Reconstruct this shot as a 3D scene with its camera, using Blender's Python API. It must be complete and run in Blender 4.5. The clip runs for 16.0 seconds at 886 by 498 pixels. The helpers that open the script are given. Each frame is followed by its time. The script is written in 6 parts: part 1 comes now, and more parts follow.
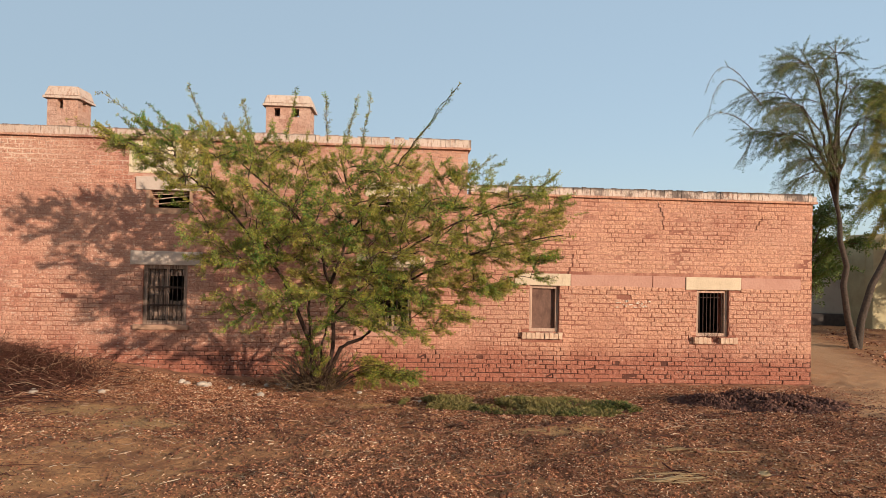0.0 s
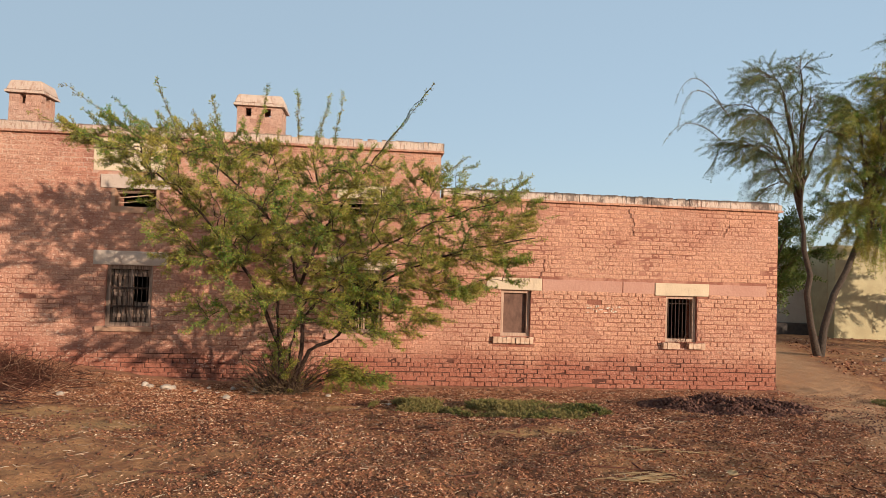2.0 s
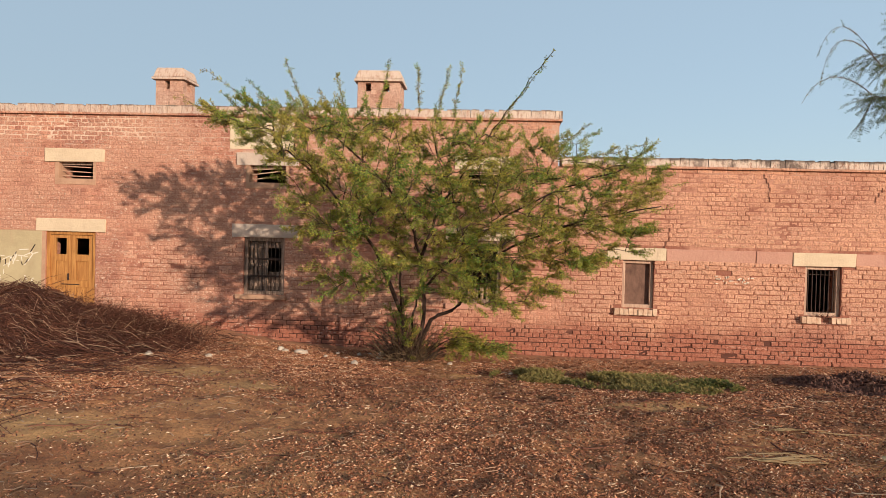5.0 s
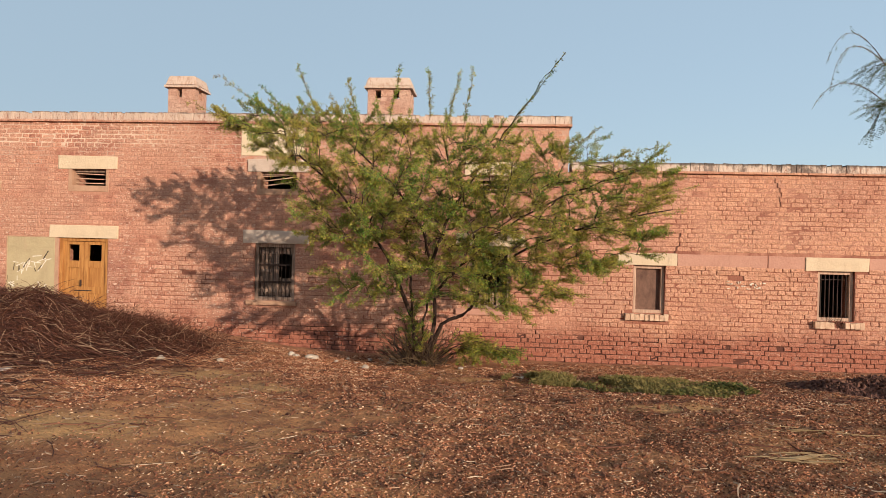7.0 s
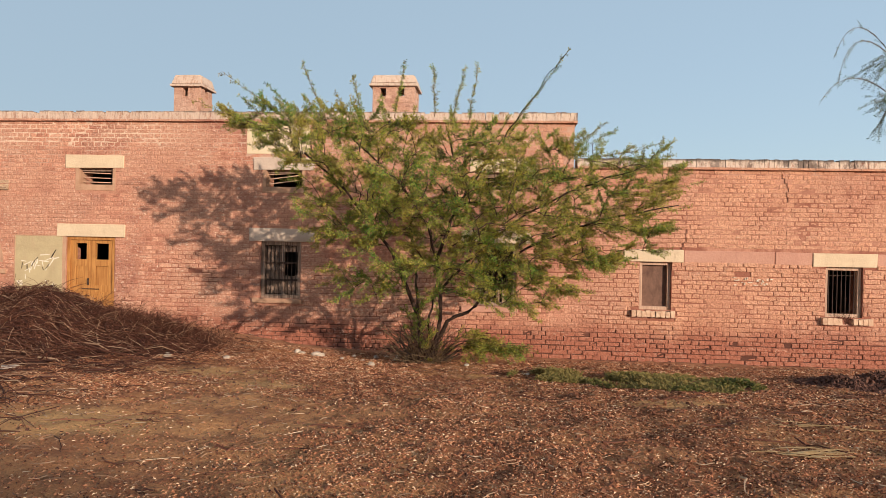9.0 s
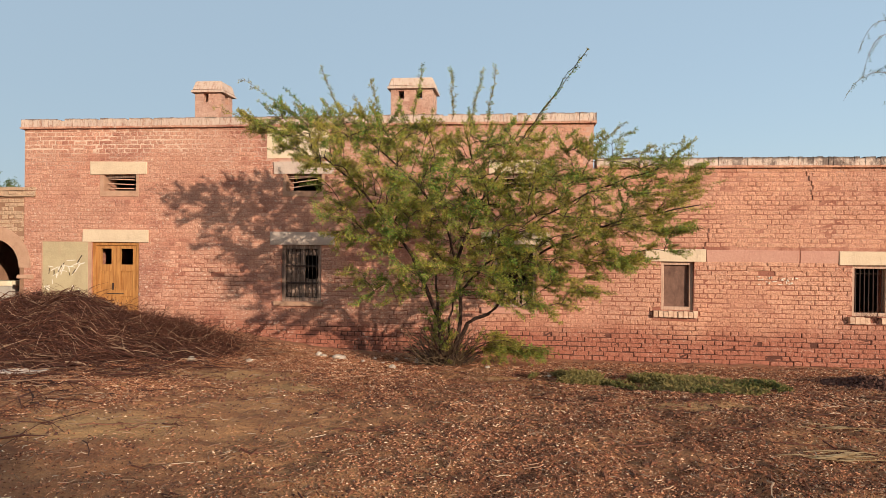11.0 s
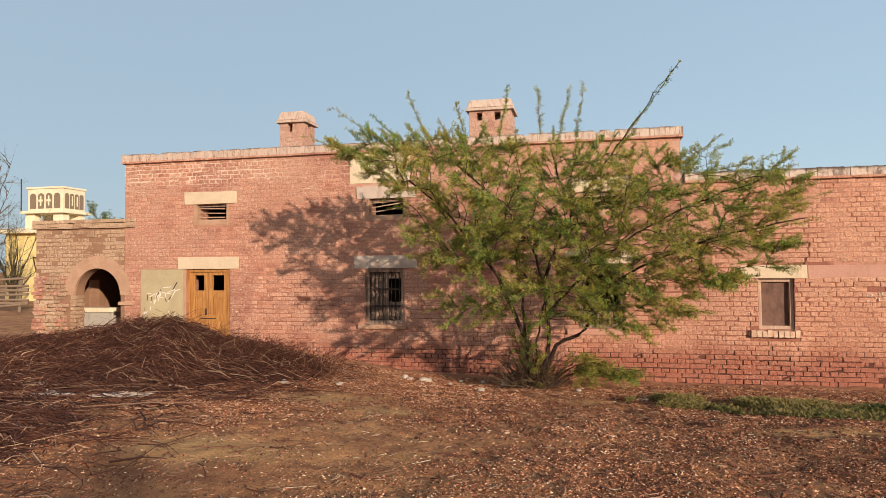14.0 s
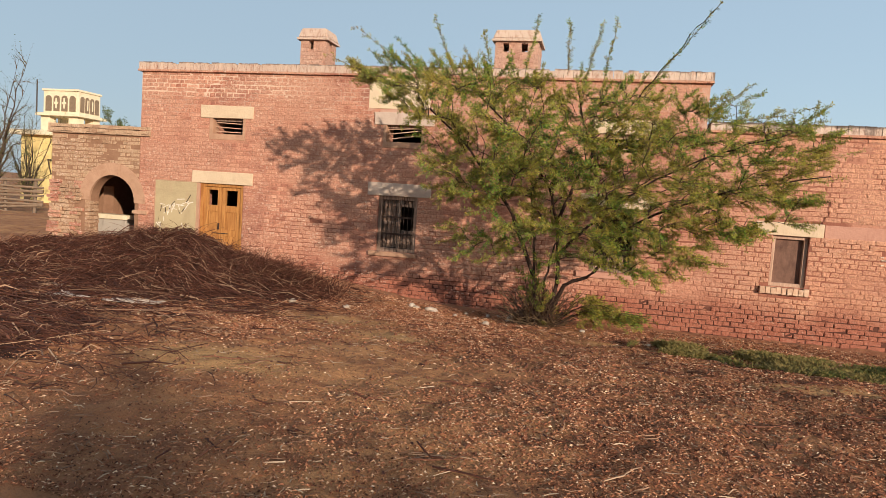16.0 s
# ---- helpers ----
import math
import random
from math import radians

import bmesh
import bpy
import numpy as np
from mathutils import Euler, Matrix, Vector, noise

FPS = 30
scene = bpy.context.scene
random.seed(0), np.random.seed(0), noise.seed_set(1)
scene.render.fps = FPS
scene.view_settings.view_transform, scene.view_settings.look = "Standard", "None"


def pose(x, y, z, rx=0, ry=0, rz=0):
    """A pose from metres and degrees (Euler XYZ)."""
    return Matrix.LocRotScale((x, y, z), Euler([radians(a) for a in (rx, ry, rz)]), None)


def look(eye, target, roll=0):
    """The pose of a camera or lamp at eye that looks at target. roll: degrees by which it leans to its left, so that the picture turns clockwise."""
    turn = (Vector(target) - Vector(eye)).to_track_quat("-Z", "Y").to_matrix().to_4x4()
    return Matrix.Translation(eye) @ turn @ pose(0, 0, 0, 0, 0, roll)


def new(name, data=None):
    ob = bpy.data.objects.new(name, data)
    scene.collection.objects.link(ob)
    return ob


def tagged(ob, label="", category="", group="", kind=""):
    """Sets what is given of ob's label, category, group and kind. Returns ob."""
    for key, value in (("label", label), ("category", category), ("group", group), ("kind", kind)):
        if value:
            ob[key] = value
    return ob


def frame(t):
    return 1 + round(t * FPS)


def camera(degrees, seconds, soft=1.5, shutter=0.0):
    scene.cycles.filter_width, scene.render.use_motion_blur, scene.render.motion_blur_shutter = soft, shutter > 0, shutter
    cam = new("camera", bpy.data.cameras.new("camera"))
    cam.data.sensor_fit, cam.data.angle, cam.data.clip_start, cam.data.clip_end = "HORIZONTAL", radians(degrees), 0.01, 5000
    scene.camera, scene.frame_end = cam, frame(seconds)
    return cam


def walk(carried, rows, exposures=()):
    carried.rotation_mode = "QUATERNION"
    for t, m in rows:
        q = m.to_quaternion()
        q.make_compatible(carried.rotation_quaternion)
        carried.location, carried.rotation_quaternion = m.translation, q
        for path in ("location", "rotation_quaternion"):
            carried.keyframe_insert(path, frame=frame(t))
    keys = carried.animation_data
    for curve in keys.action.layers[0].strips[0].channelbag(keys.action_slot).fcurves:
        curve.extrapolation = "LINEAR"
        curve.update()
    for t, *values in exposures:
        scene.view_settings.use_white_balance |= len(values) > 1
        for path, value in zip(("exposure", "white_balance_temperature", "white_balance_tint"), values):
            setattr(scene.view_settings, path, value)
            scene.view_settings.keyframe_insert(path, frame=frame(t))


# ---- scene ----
cam = camera(68.4, 16.0, 0.6)

PATH = [
    (0, (-0.495, 0.853, 2.036), (-0.363, 2.848, 2.074), 1.3),
    (0.5, (-0.484, 0.876, 1.956), (-0.286, 2.865, 1.989), 0.4),
    (1, (-0.474, 0.889, 1.924), (-0.225, 2.873, 1.98), 0.4),
    (1.5, (-0.475, 0.907, 1.943), (-0.252, 2.893, 2.0), 1.0),
    (2, (-0.483, 0.908, 1.947), (-0.267, 2.895, 2.014), 1.9),
    (2.5, (-0.484, 0.916, 1.938), (-0.347, 2.911, 1.93), 2.2),
    (3, (-0.502, 0.914, 2.006), (-0.508, 2.914, 2.011), 2.6),
    (3.5, (-0.555, 0.88, 2.04), (-0.753, 2.87, 1.995), 2.0),
    (4, (-0.568, 0.886, 2.024), (-0.78, 2.875, 1.981), 1.5),
    (4.2, (-0.57, 0.901, 2.02), (-0.757, 2.892, 1.971), 1.7),
    (6.3, (-0.592, 0.887, 1.857), (-0.692, 2.885, 1.846), 1.3),
    (6.5, (-0.6, 0.887, 1.865), (-0.722, 2.884, 1.852), 1.6),
    (7, (-0.614, 0.884, 1.866), (-0.763, 2.878, 1.863), 1.4),
    (7.5, (-0.625, 0.877, 1.853), (-0.796, 2.87, 1.838), 1.2),
    (8, (-0.618, 0.875, 1.852), (-0.778, 2.868, 1.831), 1.0),
    (8.5, (-0.612, 0.894, 1.839), (-0.801, 2.885, 1.832), 0.8),
    (8.7, (-0.604, 0.892, 1.837), (-0.772, 2.885, 1.829), 1.2),
    (10.8, (-0.608, 0.874, 1.87), (-0.795, 2.865, 1.88), 0.6),
    (11, (-0.61, 0.886, 1.861), (-0.836, 2.873, 1.855), 0.6),
    (11.5, (-0.662, 0.908, 1.88), (-0.657, 2.908, 1.92), 0.4),
    (12, (-0.771, 0.931, 1.863), (-0.645, 2.927, 1.908), -1.2),
    (12.5, (-0.783, 0.938, 1.875), (-0.794, 2.936, 1.971), 0.1),
    (13, (-0.807, 0.907, 1.869), (-0.914, 2.901, 1.988), -0.1),
    (13.5, (-0.844, 0.889, 1.866), (-1.164, 2.858, 2.009), 0.6),
    (14, (-0.875, 0.9, 1.864), (-1.304, 2.852, 1.923), -0.5),
    (14.5, (-0.89, 0.901, 1.853), (-1.364, 2.844, 1.892), -0.0),
    (15, (-0.889, 0.894, 1.852), (-1.322, 2.846, 1.903), 0.3),
    (15.5, (-0.889, 0.897, 1.851), (-1.283, 2.858, 1.89), 0.5),
    (16, (-0.925, 0.916, 1.847), (-1.377, 2.858, 1.7), 3.8),
]
walk(cam, [(t, look(eye, target, roll)) for t, eye, target, roll in PATH])

# ---- world, sun, exposure ----
SUN_AZ, SUN_EL = 137.0, 12.5      # clockwise from +y, above the horizon
world = bpy.data.worlds.new("world")
scene.world = world
world.use_nodes = True
wn, wl = world.node_tree.nodes, world.node_tree.links
sky = wn.new("ShaderNodeTexSky")
sky.sky_type, sky.sun_disc = "NISHITA", False
sky.sun_elevation, sky.sun_rotation = radians(SUN_EL), radians(-SUN_AZ)
sky.air_density, sky.dust_density, sky.ozone_density = 1.0, 1.0, 1.0
haze = wn.new("ShaderNodeMix")
haze.data_type = "RGBA"
haze.inputs[0].default_value = 0.80
haze.inputs[7].default_value = (2.32, 3.04, 3.72, 1)
wl.new(sky.outputs[0], haze.inputs[6])
wl.new(haze.outputs[2], wn["Background"].inputs[0])
wn["Background"].inputs[1].default_value = 0.155
sun = new("sun", bpy.data.lights.new("sun", "SUN"))
sun.data.energy, sun.data.angle, sun.data.color = 5.1, radians(0.7), (1.0, 0.845, 0.685)
_a, _e = radians(SUN_AZ), radians(SUN_EL)
TO_SUN = Vector((math.sin(_a) * math.cos(_e), math.cos(_a) * math.cos(_e), math.sin(_e)))
sun.matrix_world = look(TO_SUN * 60, (0, 0, 0))
scene.view_settings.exposure = 0.23


# ---- materials ----
class Nodes:
    """A short way to write a node material."""

    def __init__(self, name):
        self.m = bpy.data.materials.new(name)
        self.m.use_nodes = True
        self.t = self.m.node_tree
        self.b = self.t.nodes["Principled BSDF"]
        self.b.inputs["Specular IOR Level"].default_value = 0.25
        self.pos = self.n("ShaderNodeNewGeometry").outputs["Position"]

    def n(self, kind):
        return self.t.nodes.new(kind)

    def put(self, node, key, v):
        sock = node.inputs[key]
        if hasattr(v, "is_linked"):
            self.t.links.new(v, sock)
        elif isinstance(v, tuple) and len(v) == 3 and sock.type == "RGBA":
            sock.default_value = (*v, 1)
        else:
            sock.default_value = v

    def noise(self, scale, detail=4.0, rough=0.6, stretch=(1, 1, 1), vec=None, dist=0.0):
        mp = self.n("ShaderNodeMapping")
        self.put(mp, 0, vec or self.pos)
        mp.inputs["Scale"].default_value = stretch
        x = self.n("ShaderNodeTexNoise")
        self.put(x, "Vector", mp.outputs[0])
        for k, v in (("Scale", scale), ("Detail", detail), ("Roughness", rough), ("Distortion", dist)):
            x.inputs[k].default_value = v
        return x.outputs["Fac"]

    def ramp(self, fac, lo, hi, a=0.0, b=1.0):
        r = self.n("ShaderNodeMapRange")
        r.interpolation_type = "SMOOTHSTEP"
        self.put(r, 0, fac)
        for k, v in zip((1, 2, 3, 4), (lo, hi, a, b)):
            r.inputs[k].default_value = v
        return r.outputs[0]

    def math(self, op, a, b=0.0, clamp=False):
        x = self.n("ShaderNodeMath")
        x.operation, x.use_clamp = op, clamp
        self.put(x, 0, a)
        self.put(x, 1, b)
        return x.outputs[0]

    def mix(self, fac, a, b, blend="MIX"):
        x = self.n("ShaderNodeMix")
        x.data_type, x.blend_type = "RGBA", blend
        self.put(x, 0, fac)
        self.put(x, 6, a)
        self.put(x, 7, b)
        return x.outputs[2]

    def colors(self, fac, stops):
        r = self.n("ShaderNodeValToRGB")
        self.put(r, 0, fac)
        e = r.color_ramp.elements
        while len(e) < len(stops):
            e.new(0.5)
        for k, (p, c) in zip(e, stops):
            k.position, k.color = p, (*c, 1)
        return r.outputs[0]

    def sep(self, axis):
        x = self.n("ShaderNodeSeparateXYZ")
        self.put(x, 0, self.pos)
        return x.outputs[axis]

    def island(self):
        return self.n("ShaderNodeNewGeometry").outputs["Random Per Island"]

    def objrandom(self):
        return self.n("ShaderNodeObjectInfo").outputs["Random"]

    def bump(self, h, dist, strength=1.0):
        x = self.n("ShaderNodeBump")
        self.put(x, "Height", h)
        x.inputs["Distance"].default_value, x.inputs["Strength"].default_value = dist, strength
        self.t.links.new(x.outputs[0], self.b.inputs["Normal"])

    def done(self, color, rough=0.85, metal=0.0):
        self.put(self.b, "Base Color", color)
        self.put(self.b, "Roughness", rough)
        self.put(self.b, "Metallic", metal)
        return self.m


def brick_material(name, single, clay=((0.364, 0.138, 0.0903), (0.495, 0.212, 0.137), (0.566, 0.268, 0.173), (0.657, 0.352, 0.235)), stain=(0.293, 0.11, 0.0795), wash_tint=(0.52, 0.272, 0.180)):
    k = Nodes(name)
    rnd = k.objrandom() if single else k.island()
    c = k.colors(rnd, list(zip((0.0, 0.28, 0.7, 1.0), clay)))
    blotch = k.noise(1.1, 6, 0.62)
    c = k.mix(k.ramp(blotch, 0.46, 0.64, 0, 0.8), c, stain)
    # dusty mud wash over the courses, in patches
    wash = k.noise(0.7, 6, 0.65, (1, 1, 1.6), dist=0.4)
    c = k.mix(k.ramp(wash, 0.40, 0.58, 0.12, 0.85), c, wash_tint)
    # paler, sandier brick tone that grows from the tall block to the low wing
    sand = k.math("MULTIPLY", k.ramp(k.sep("X"), -0.5, 2.5), k.ramp(k.noise(0.9, 6, 0.65, (0.6, 1, 1.3)), 0.36, 0.60, 0.15, 0.6))
    c = k.mix(sand, c, (0.63, 0.325, 0.195))
    salt = k.noise(2.3, 8, 0.72, (0.7, 1, 1.5), dist=0.6)
    c = k.mix(k.ramp(salt, 0.62, 0.74, 0, 0.5), c, (0.586, 0.382, 0.299))
    streak = k.noise(7, 7, 0.72, (0.55, 1, 2.6), dist=0.5)
    c = k.mix(k.ramp(streak, 0.56, 0.70, 0, 0.6), c, stain)
    c = k.mix(k.ramp(streak, 0.30, 0.42, 0.5, 0), c, tuple(min(1, v * 1.18) for v in wash_tint))
    damp = k.math("ADD", k.sep("Z"), k.math("MULTIPLY", k.noise(1.7, 5), -0.7))
    c = k.mix(k.ramp(damp, -0.05, 0.36, 0.9, 0.0), c, (0.333, 0.114, 0.0704))
    fine = k.noise(34, 7, 0.75)
    c = k.mix(k.ramp(fine, 0.47, 0.68, 0.0, 0.7), c, (0.232, 0.0859, 0.0578))
    pale = k.noise(21, 7, 0.75, (1, 1, 1.4))
    c = k.mix(k.ramp(pale, 0.56, 0.72, 0.0, 0.5), c, (0.566, 0.324, 0.235))
    # lime spatter on the tall block
    speck = k.math("MULTIPLY", k.ramp(k.noise(19, 8, 0.8, (0.8, 1, 1.5)), 0.54, 0.60, 0, 0.8), k.ramp(k.noise(1.2, 5, 0.65), 0.38, 0.55))
    c = k.mix(k.math("MULTIPLY", speck, k.ramp(k.sep("X"), -2.5, 0.5, 1.0, 0.35)), c, (0.66, 0.48, 0.362))
    k.bump(k.math("ADD", fine, k.math("MULTIPLY", k.noise(14, 4), 1.5)), 0.022)
    return k.done(c, 0.93)


def mortar_material():
    k = Nodes("mud_mortar")
    n = k.noise(1.4, 6, 0.65, dist=0.5)
    n = k.math("ADD", n, k.ramp(k.sep("X"), -3.5, -1.0, 0.09, 0.0))
    c = k.mix(k.ramp(k.math("ADD", n, k.math("MULTIPLY", k.ramp(k.sep("Z"), 1.5, 2.1, 0.0, 0.16), k.ramp(k.sep("X"), 0.2, 1.0, 1.0, 0.5))), 0.50, 0.66), (0.265, 0.102, 0.066), (0.45, 0.215, 0.142))
    c = k.mix(k.ramp(k.noise(9, 6, 0.7), 0.45, 0.65, 0, 0.35), c, (0.172, 0.0629, 0.0434))
    c = k.mix(k.ramp(k.noise(15, 6, 0.75, (1, 1, 1.6)), 0.58, 0.66, 0, 0.85), c, (0.06, 0.024, 0.016))
    lime = k.math("MULTIPLY", k.ramp(k.sep("Z"), 2.9, 3.3), k.ramp(k.noise(2.8, 7, 0.75, dist=0.6), 0.46, 0.60, 0, 0.9))
    c = k.mix(lime, c, (0.475, 0.305, 0.226))
    # repointed with pale lime below the coping of the tall block
    pointed = k.math("MULTIPLY", k.ramp(k.math("ADD", k.sep("Z"), k.math("MULTIPLY", k.noise(1.6, 5), 0.5)), 3.66, 3.80), k.ramp(k.math("ADD", k.sep("X"), k.math("MULTIPLY", k.noise(1.1, 4), 2.0)), -6.0, -4.6, 1.0, 0.25))
    c = k.mix(k.math("MULTIPLY", pointed, k.ramp(k.noise(4.5, 6, 0.7), 0.36, 0.48, 0.1, 0.9)), c, (0.64, 0.46, 0.34))
    # shade inside the deep eroded joints at the wall foot, painted as near-black mortar
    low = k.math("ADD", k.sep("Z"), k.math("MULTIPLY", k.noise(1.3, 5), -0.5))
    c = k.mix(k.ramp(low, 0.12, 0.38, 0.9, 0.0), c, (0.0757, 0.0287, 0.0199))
    k.bump(k.noise(40, 5), 0.01)
    return k.done(c, 0.95)


def plaster_material(name, a, b, stain, amount=0.6, scale=2.5):
    k = Nodes(name)
    n = k.noise(scale, 7, 0.68, dist=0.4)
    c = k.mix(k.ramp(n, 0.3, 0.7), a, b)
    drip = k.noise(6, 6, 0.7, (1, 1, 0.25))
    c = k.mix(k.ramp(drip, 0.55, 0.75, 0, amount), c, stain)
    f = k.noise(60, 5, 0.7)
    c = k.mix(k.ramp(f, 0.5, 0.8, 0, 0.3), c, stain)
    k.bump(k.math("ADD", k.noise(25, 5), k.math("MULTIPLY", n, 1.5)), 0.008)
    return k.done(c, 0.9)


def cap_material():
    """Old lime plaster flaking off brick on edge."""
    k = Nodes("flaking_cap")
    rnd = k.island()
    c = k.colors(rnd, [(0.0, (0.26, 0.12, 0.085)), (0.5, (0.36, 0.19, 0.13)), (1.0, (0.46, 0.29, 0.21))])
    pl = k.noise(9, 8, 0.8, (2.0, 1, 0.6), dist=0.8)
    c = k.mix(k.math("MULTIPLY", k.ramp(pl, 0.38, 0.50, 0, 0.95), k.ramp(k.sep("X"), -7.0, 1.0, 0.75, 0.95)), c, (0.60, 0.47, 0.375))
    blk = k.noise(2.2, 7, 0.75, (1, 1, 0.6))
    right = k.ramp(k.sep("X"), -2.0, 5.0, 0.0, 1.0)
    c = k.mix(k.math("MULTIPLY", k.ramp(blk, 0.47, 0.58, 0, 0.85), right), c, (0.09, 0.06, 0.05))
    rim = k.math("MULTIPLY", k.ramp(k.sep("X"), 0.62, 0.70), k.ramp(k.math("ADD", k.sep("Z"), k.math("MULTIPLY", k.noise(7, 6, 0.7), 0.10)), 3.37, 3.42, 0, 0.9))
    c = k.mix(rim, c, (0.07, 0.052, 0.045))
    rim = k.ramp(k.math("ADD", k.sep("Z"), k.math("MULTIPLY", k.noise(7, 6, 0.7), 0.08)), 4.145, 4.175, 0, 0.85)
    c = k.mix(k.math("MULTIPLY", rim, k.ramp(k.sep("Z"), 4.2, 4.25, 1, 0)), c, (0.12, 0.085, 0.07))
    k.bump(k.math("ADD", pl, k.noise(40, 5)), 0.015)
    return k.done(c, 0.95)


def wood_material(name, dark, light, grain=(1, 1, 0.06), rough=0.7, scale=34):
    k = Nodes(name)
    g = k.noise(scale, 6, 0.65, grain, dist=0.3)
    c = k.mix(k.ramp(g, 0.3, 0.7), dark, light)
    w = k.noise(5, 6, 0.7)
    c = k.mix(k.ramp(w, 0.5, 0.75, 0, 0.5), c, tuple(v * 0.55 for v in dark))
    k.bump(g, 0.004)
    return k.done(c, rough)


def simple_material(name, a, b, scale=8.0, rough=0.8, metal=0.0, bump=0.004):
    k = Nodes(name)
    n = k.noise(scale, 6, 0.65)
    k.bump(n, bump)
    return k.done(k.mix(k.ramp(n, 0.3, 0.7), a, b), rough, metal)


def leaf_material(name, stops, trans=0.35):
    k = Nodes(name)
    c = k.mix(k.ramp(k.noise(1.3, 3), 0.35, 0.65, 0, 0.6), k.colors(k.island(), stops), stops[-1][1])
    k.done(c, 0.55)
    tr = k.n("ShaderNodeBsdfTranslucent")
    k.put(tr, 0, c)
    mx = k.n("ShaderNodeMixShader")
    mx.inputs[0].default_value = trans
    k.t.links.new(k.b.outputs[0], mx.inputs[1])
    k.t.links.new(tr.outputs[0], mx.inputs[2])
    k.t.links.new(mx.outputs[0], k.t.nodes["Material Output"].inputs[0])
    return k.m


def scatter_material(name, stops, rough=0.85):
    k = Nodes(name)
    c = k.colors(k.island(), stops)
    c = k.mix(k.ramp(k.noise(0.8, 5), 0.40, 0.7, 0, 0.35), c, stops[0][1])
    return k.done(c, rough)


def soil_material():
    k = Nodes("dry_soil")
    big = k.noise(0.55, 6, 0.6, dist=0.6)
    mid = k.noise(3.0, 7, 0.7, dist=0.3)
    fine = k.noise(38, 6, 0.7)
    c = k.mix(k.ramp(big, 0.40, 0.60), (0.36, 0.150, 0.066), (0.50, 0.238, 0.10))
    c = k.mix(k.ramp(mid, 0.45, 0.62, 0, 0.7), c, (0.22, 0.082, 0.040))
    # litter-stained earth in front of the wall, trodden pale earth on the path
    px, py = k.sep("X"), k.sep("Y")
    edge = k.math("ADD", px, k.math("MULTIPLY", k.noise(0.9, 4), 2.0))
    edge = k.math("ADD", edge, k.math("MULTIPLY", py, -0.45))
    path = k.math("MULTIPLY", k.ramp(edge, 2.0, 2.7), k.ramp(edge, 3.6, 5.0, 1, 0))
    c = k.mix(k.math("MULTIPLY", path, 0.9), c, (0.52, 0.29, 0.145))
    bare = None
    for cx, cy, sx, sy in ((-4.0, 8.3, 1.0, 0.4), (-2.9, 7.5, 0.75, 0.28), (-3.9, 5.6, 1.0, 0.5), (-0.7, 8.7, 0.6, 0.25), (1.1, 7.2, 0.7, 0.2)):
        du = k.math("POWER", k.math("DIVIDE", k.math("SUBTRACT", px, cx), sx), 2.0)
        dv = k.math("POWER", k.math("DIVIDE", k.math("SUBTRACT", py, cy), sy), 2.0)
        one = k.ramp(k.math("ADD", k.math("ADD", du, dv), k.math("MULTIPLY", mid, 1.2)), 0.4, 1.8, 0.85, 0)
        bare = one if bare is None else k.math("MAXIMUM", bare, one)
    c = k.mix(bare, c, (0.53, 0.295, 0.122))
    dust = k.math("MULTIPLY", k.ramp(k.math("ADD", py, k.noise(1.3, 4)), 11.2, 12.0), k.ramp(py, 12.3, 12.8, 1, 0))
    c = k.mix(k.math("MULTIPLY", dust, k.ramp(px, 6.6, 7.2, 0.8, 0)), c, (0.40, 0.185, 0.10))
    c = k.mix(k.ramp(fine, 0.48, 0.7, 0, 0.4), c, (0.16, 0.08, 0.045))
    k.bump(k.math("ADD", k.math("MULTIPLY", mid, 3.0), fine), 0.03)
    return k.done(c, 0.97)


M_BRICK, M_BRICK1 = brick_material("brick_joined", False), brick_material("brick_single", True)
M_TAN = brick_material("tan_brick", False, ((0.27, 0.155, 0.09), (0.40, 0.24, 0.14), (0.48, 0.31, 0.19), (0.57, 0.40, 0.26)), (0.31, 0.185, 0.11), (0.52, 0.35, 0.22))
M_CHIMNEY = brick_material("chimney_brick", False, ((0.40, 0.20, 0.14), (0.50, 0.275, 0.19), (0.56, 0.33, 0.235), (0.64, 0.42, 0.31)), (0.36, 0.17, 0.12), (0.56, 0.35, 0.26))
M_MORTAR = mortar_material()
M_MORTAR2 = plaster_material("tan_mortar", (0.30, 0.165, 0.10), (0.23, 0.12, 0.07), (0.15, 0.07, 0.042), 0.6, 4.0)
M_CAP = cap_material()
M_LINTEL = plaster_material("cream_lintel", (0.62, 0.475, 0.32), (0.53, 0.395, 0.265), (0.34, 0.22, 0.15), 0.55)
M_GREYLINTEL = plaster_material("grey_lintel", (0.52, 0.405, 0.325), (0.44, 0.33, 0.26), (0.26, 0.17, 0.13), 0.5)
M_BAND = plaster_material("pink_band", (0.47, 0.25, 0.18), (0.42, 0.21, 0.15), (0.30, 0.13, 0.09), 0.6)
M_PATCH = plaster_material("cream_patch", (0.66, 0.52, 0.35), (0.58, 0.45, 0.30), (0.45, 0.34, 0.24), 0.35)
M_BOARD = plaster_material("olive_board", (0.44, 0.345, 0.20), (0.37, 0.285, 0.165), (0.42, 0.27, 0.17), 0.45)
M_RING = plaster_material("arch_plaster", (0.46, 0.275, 0.178), (0.38, 0.215, 0.135), (0.29, 0.15, 0.095), 0.7, 5.0)
M_DOOR = wood_material("varnished_wood", (0.28, 0.108, 0.029), (0.47, 0.22, 0.066))
M_OLDWOOD = wood_material("grey_wood", (0.10, 0.058, 0.040), (0.36, 0.245, 0.18))
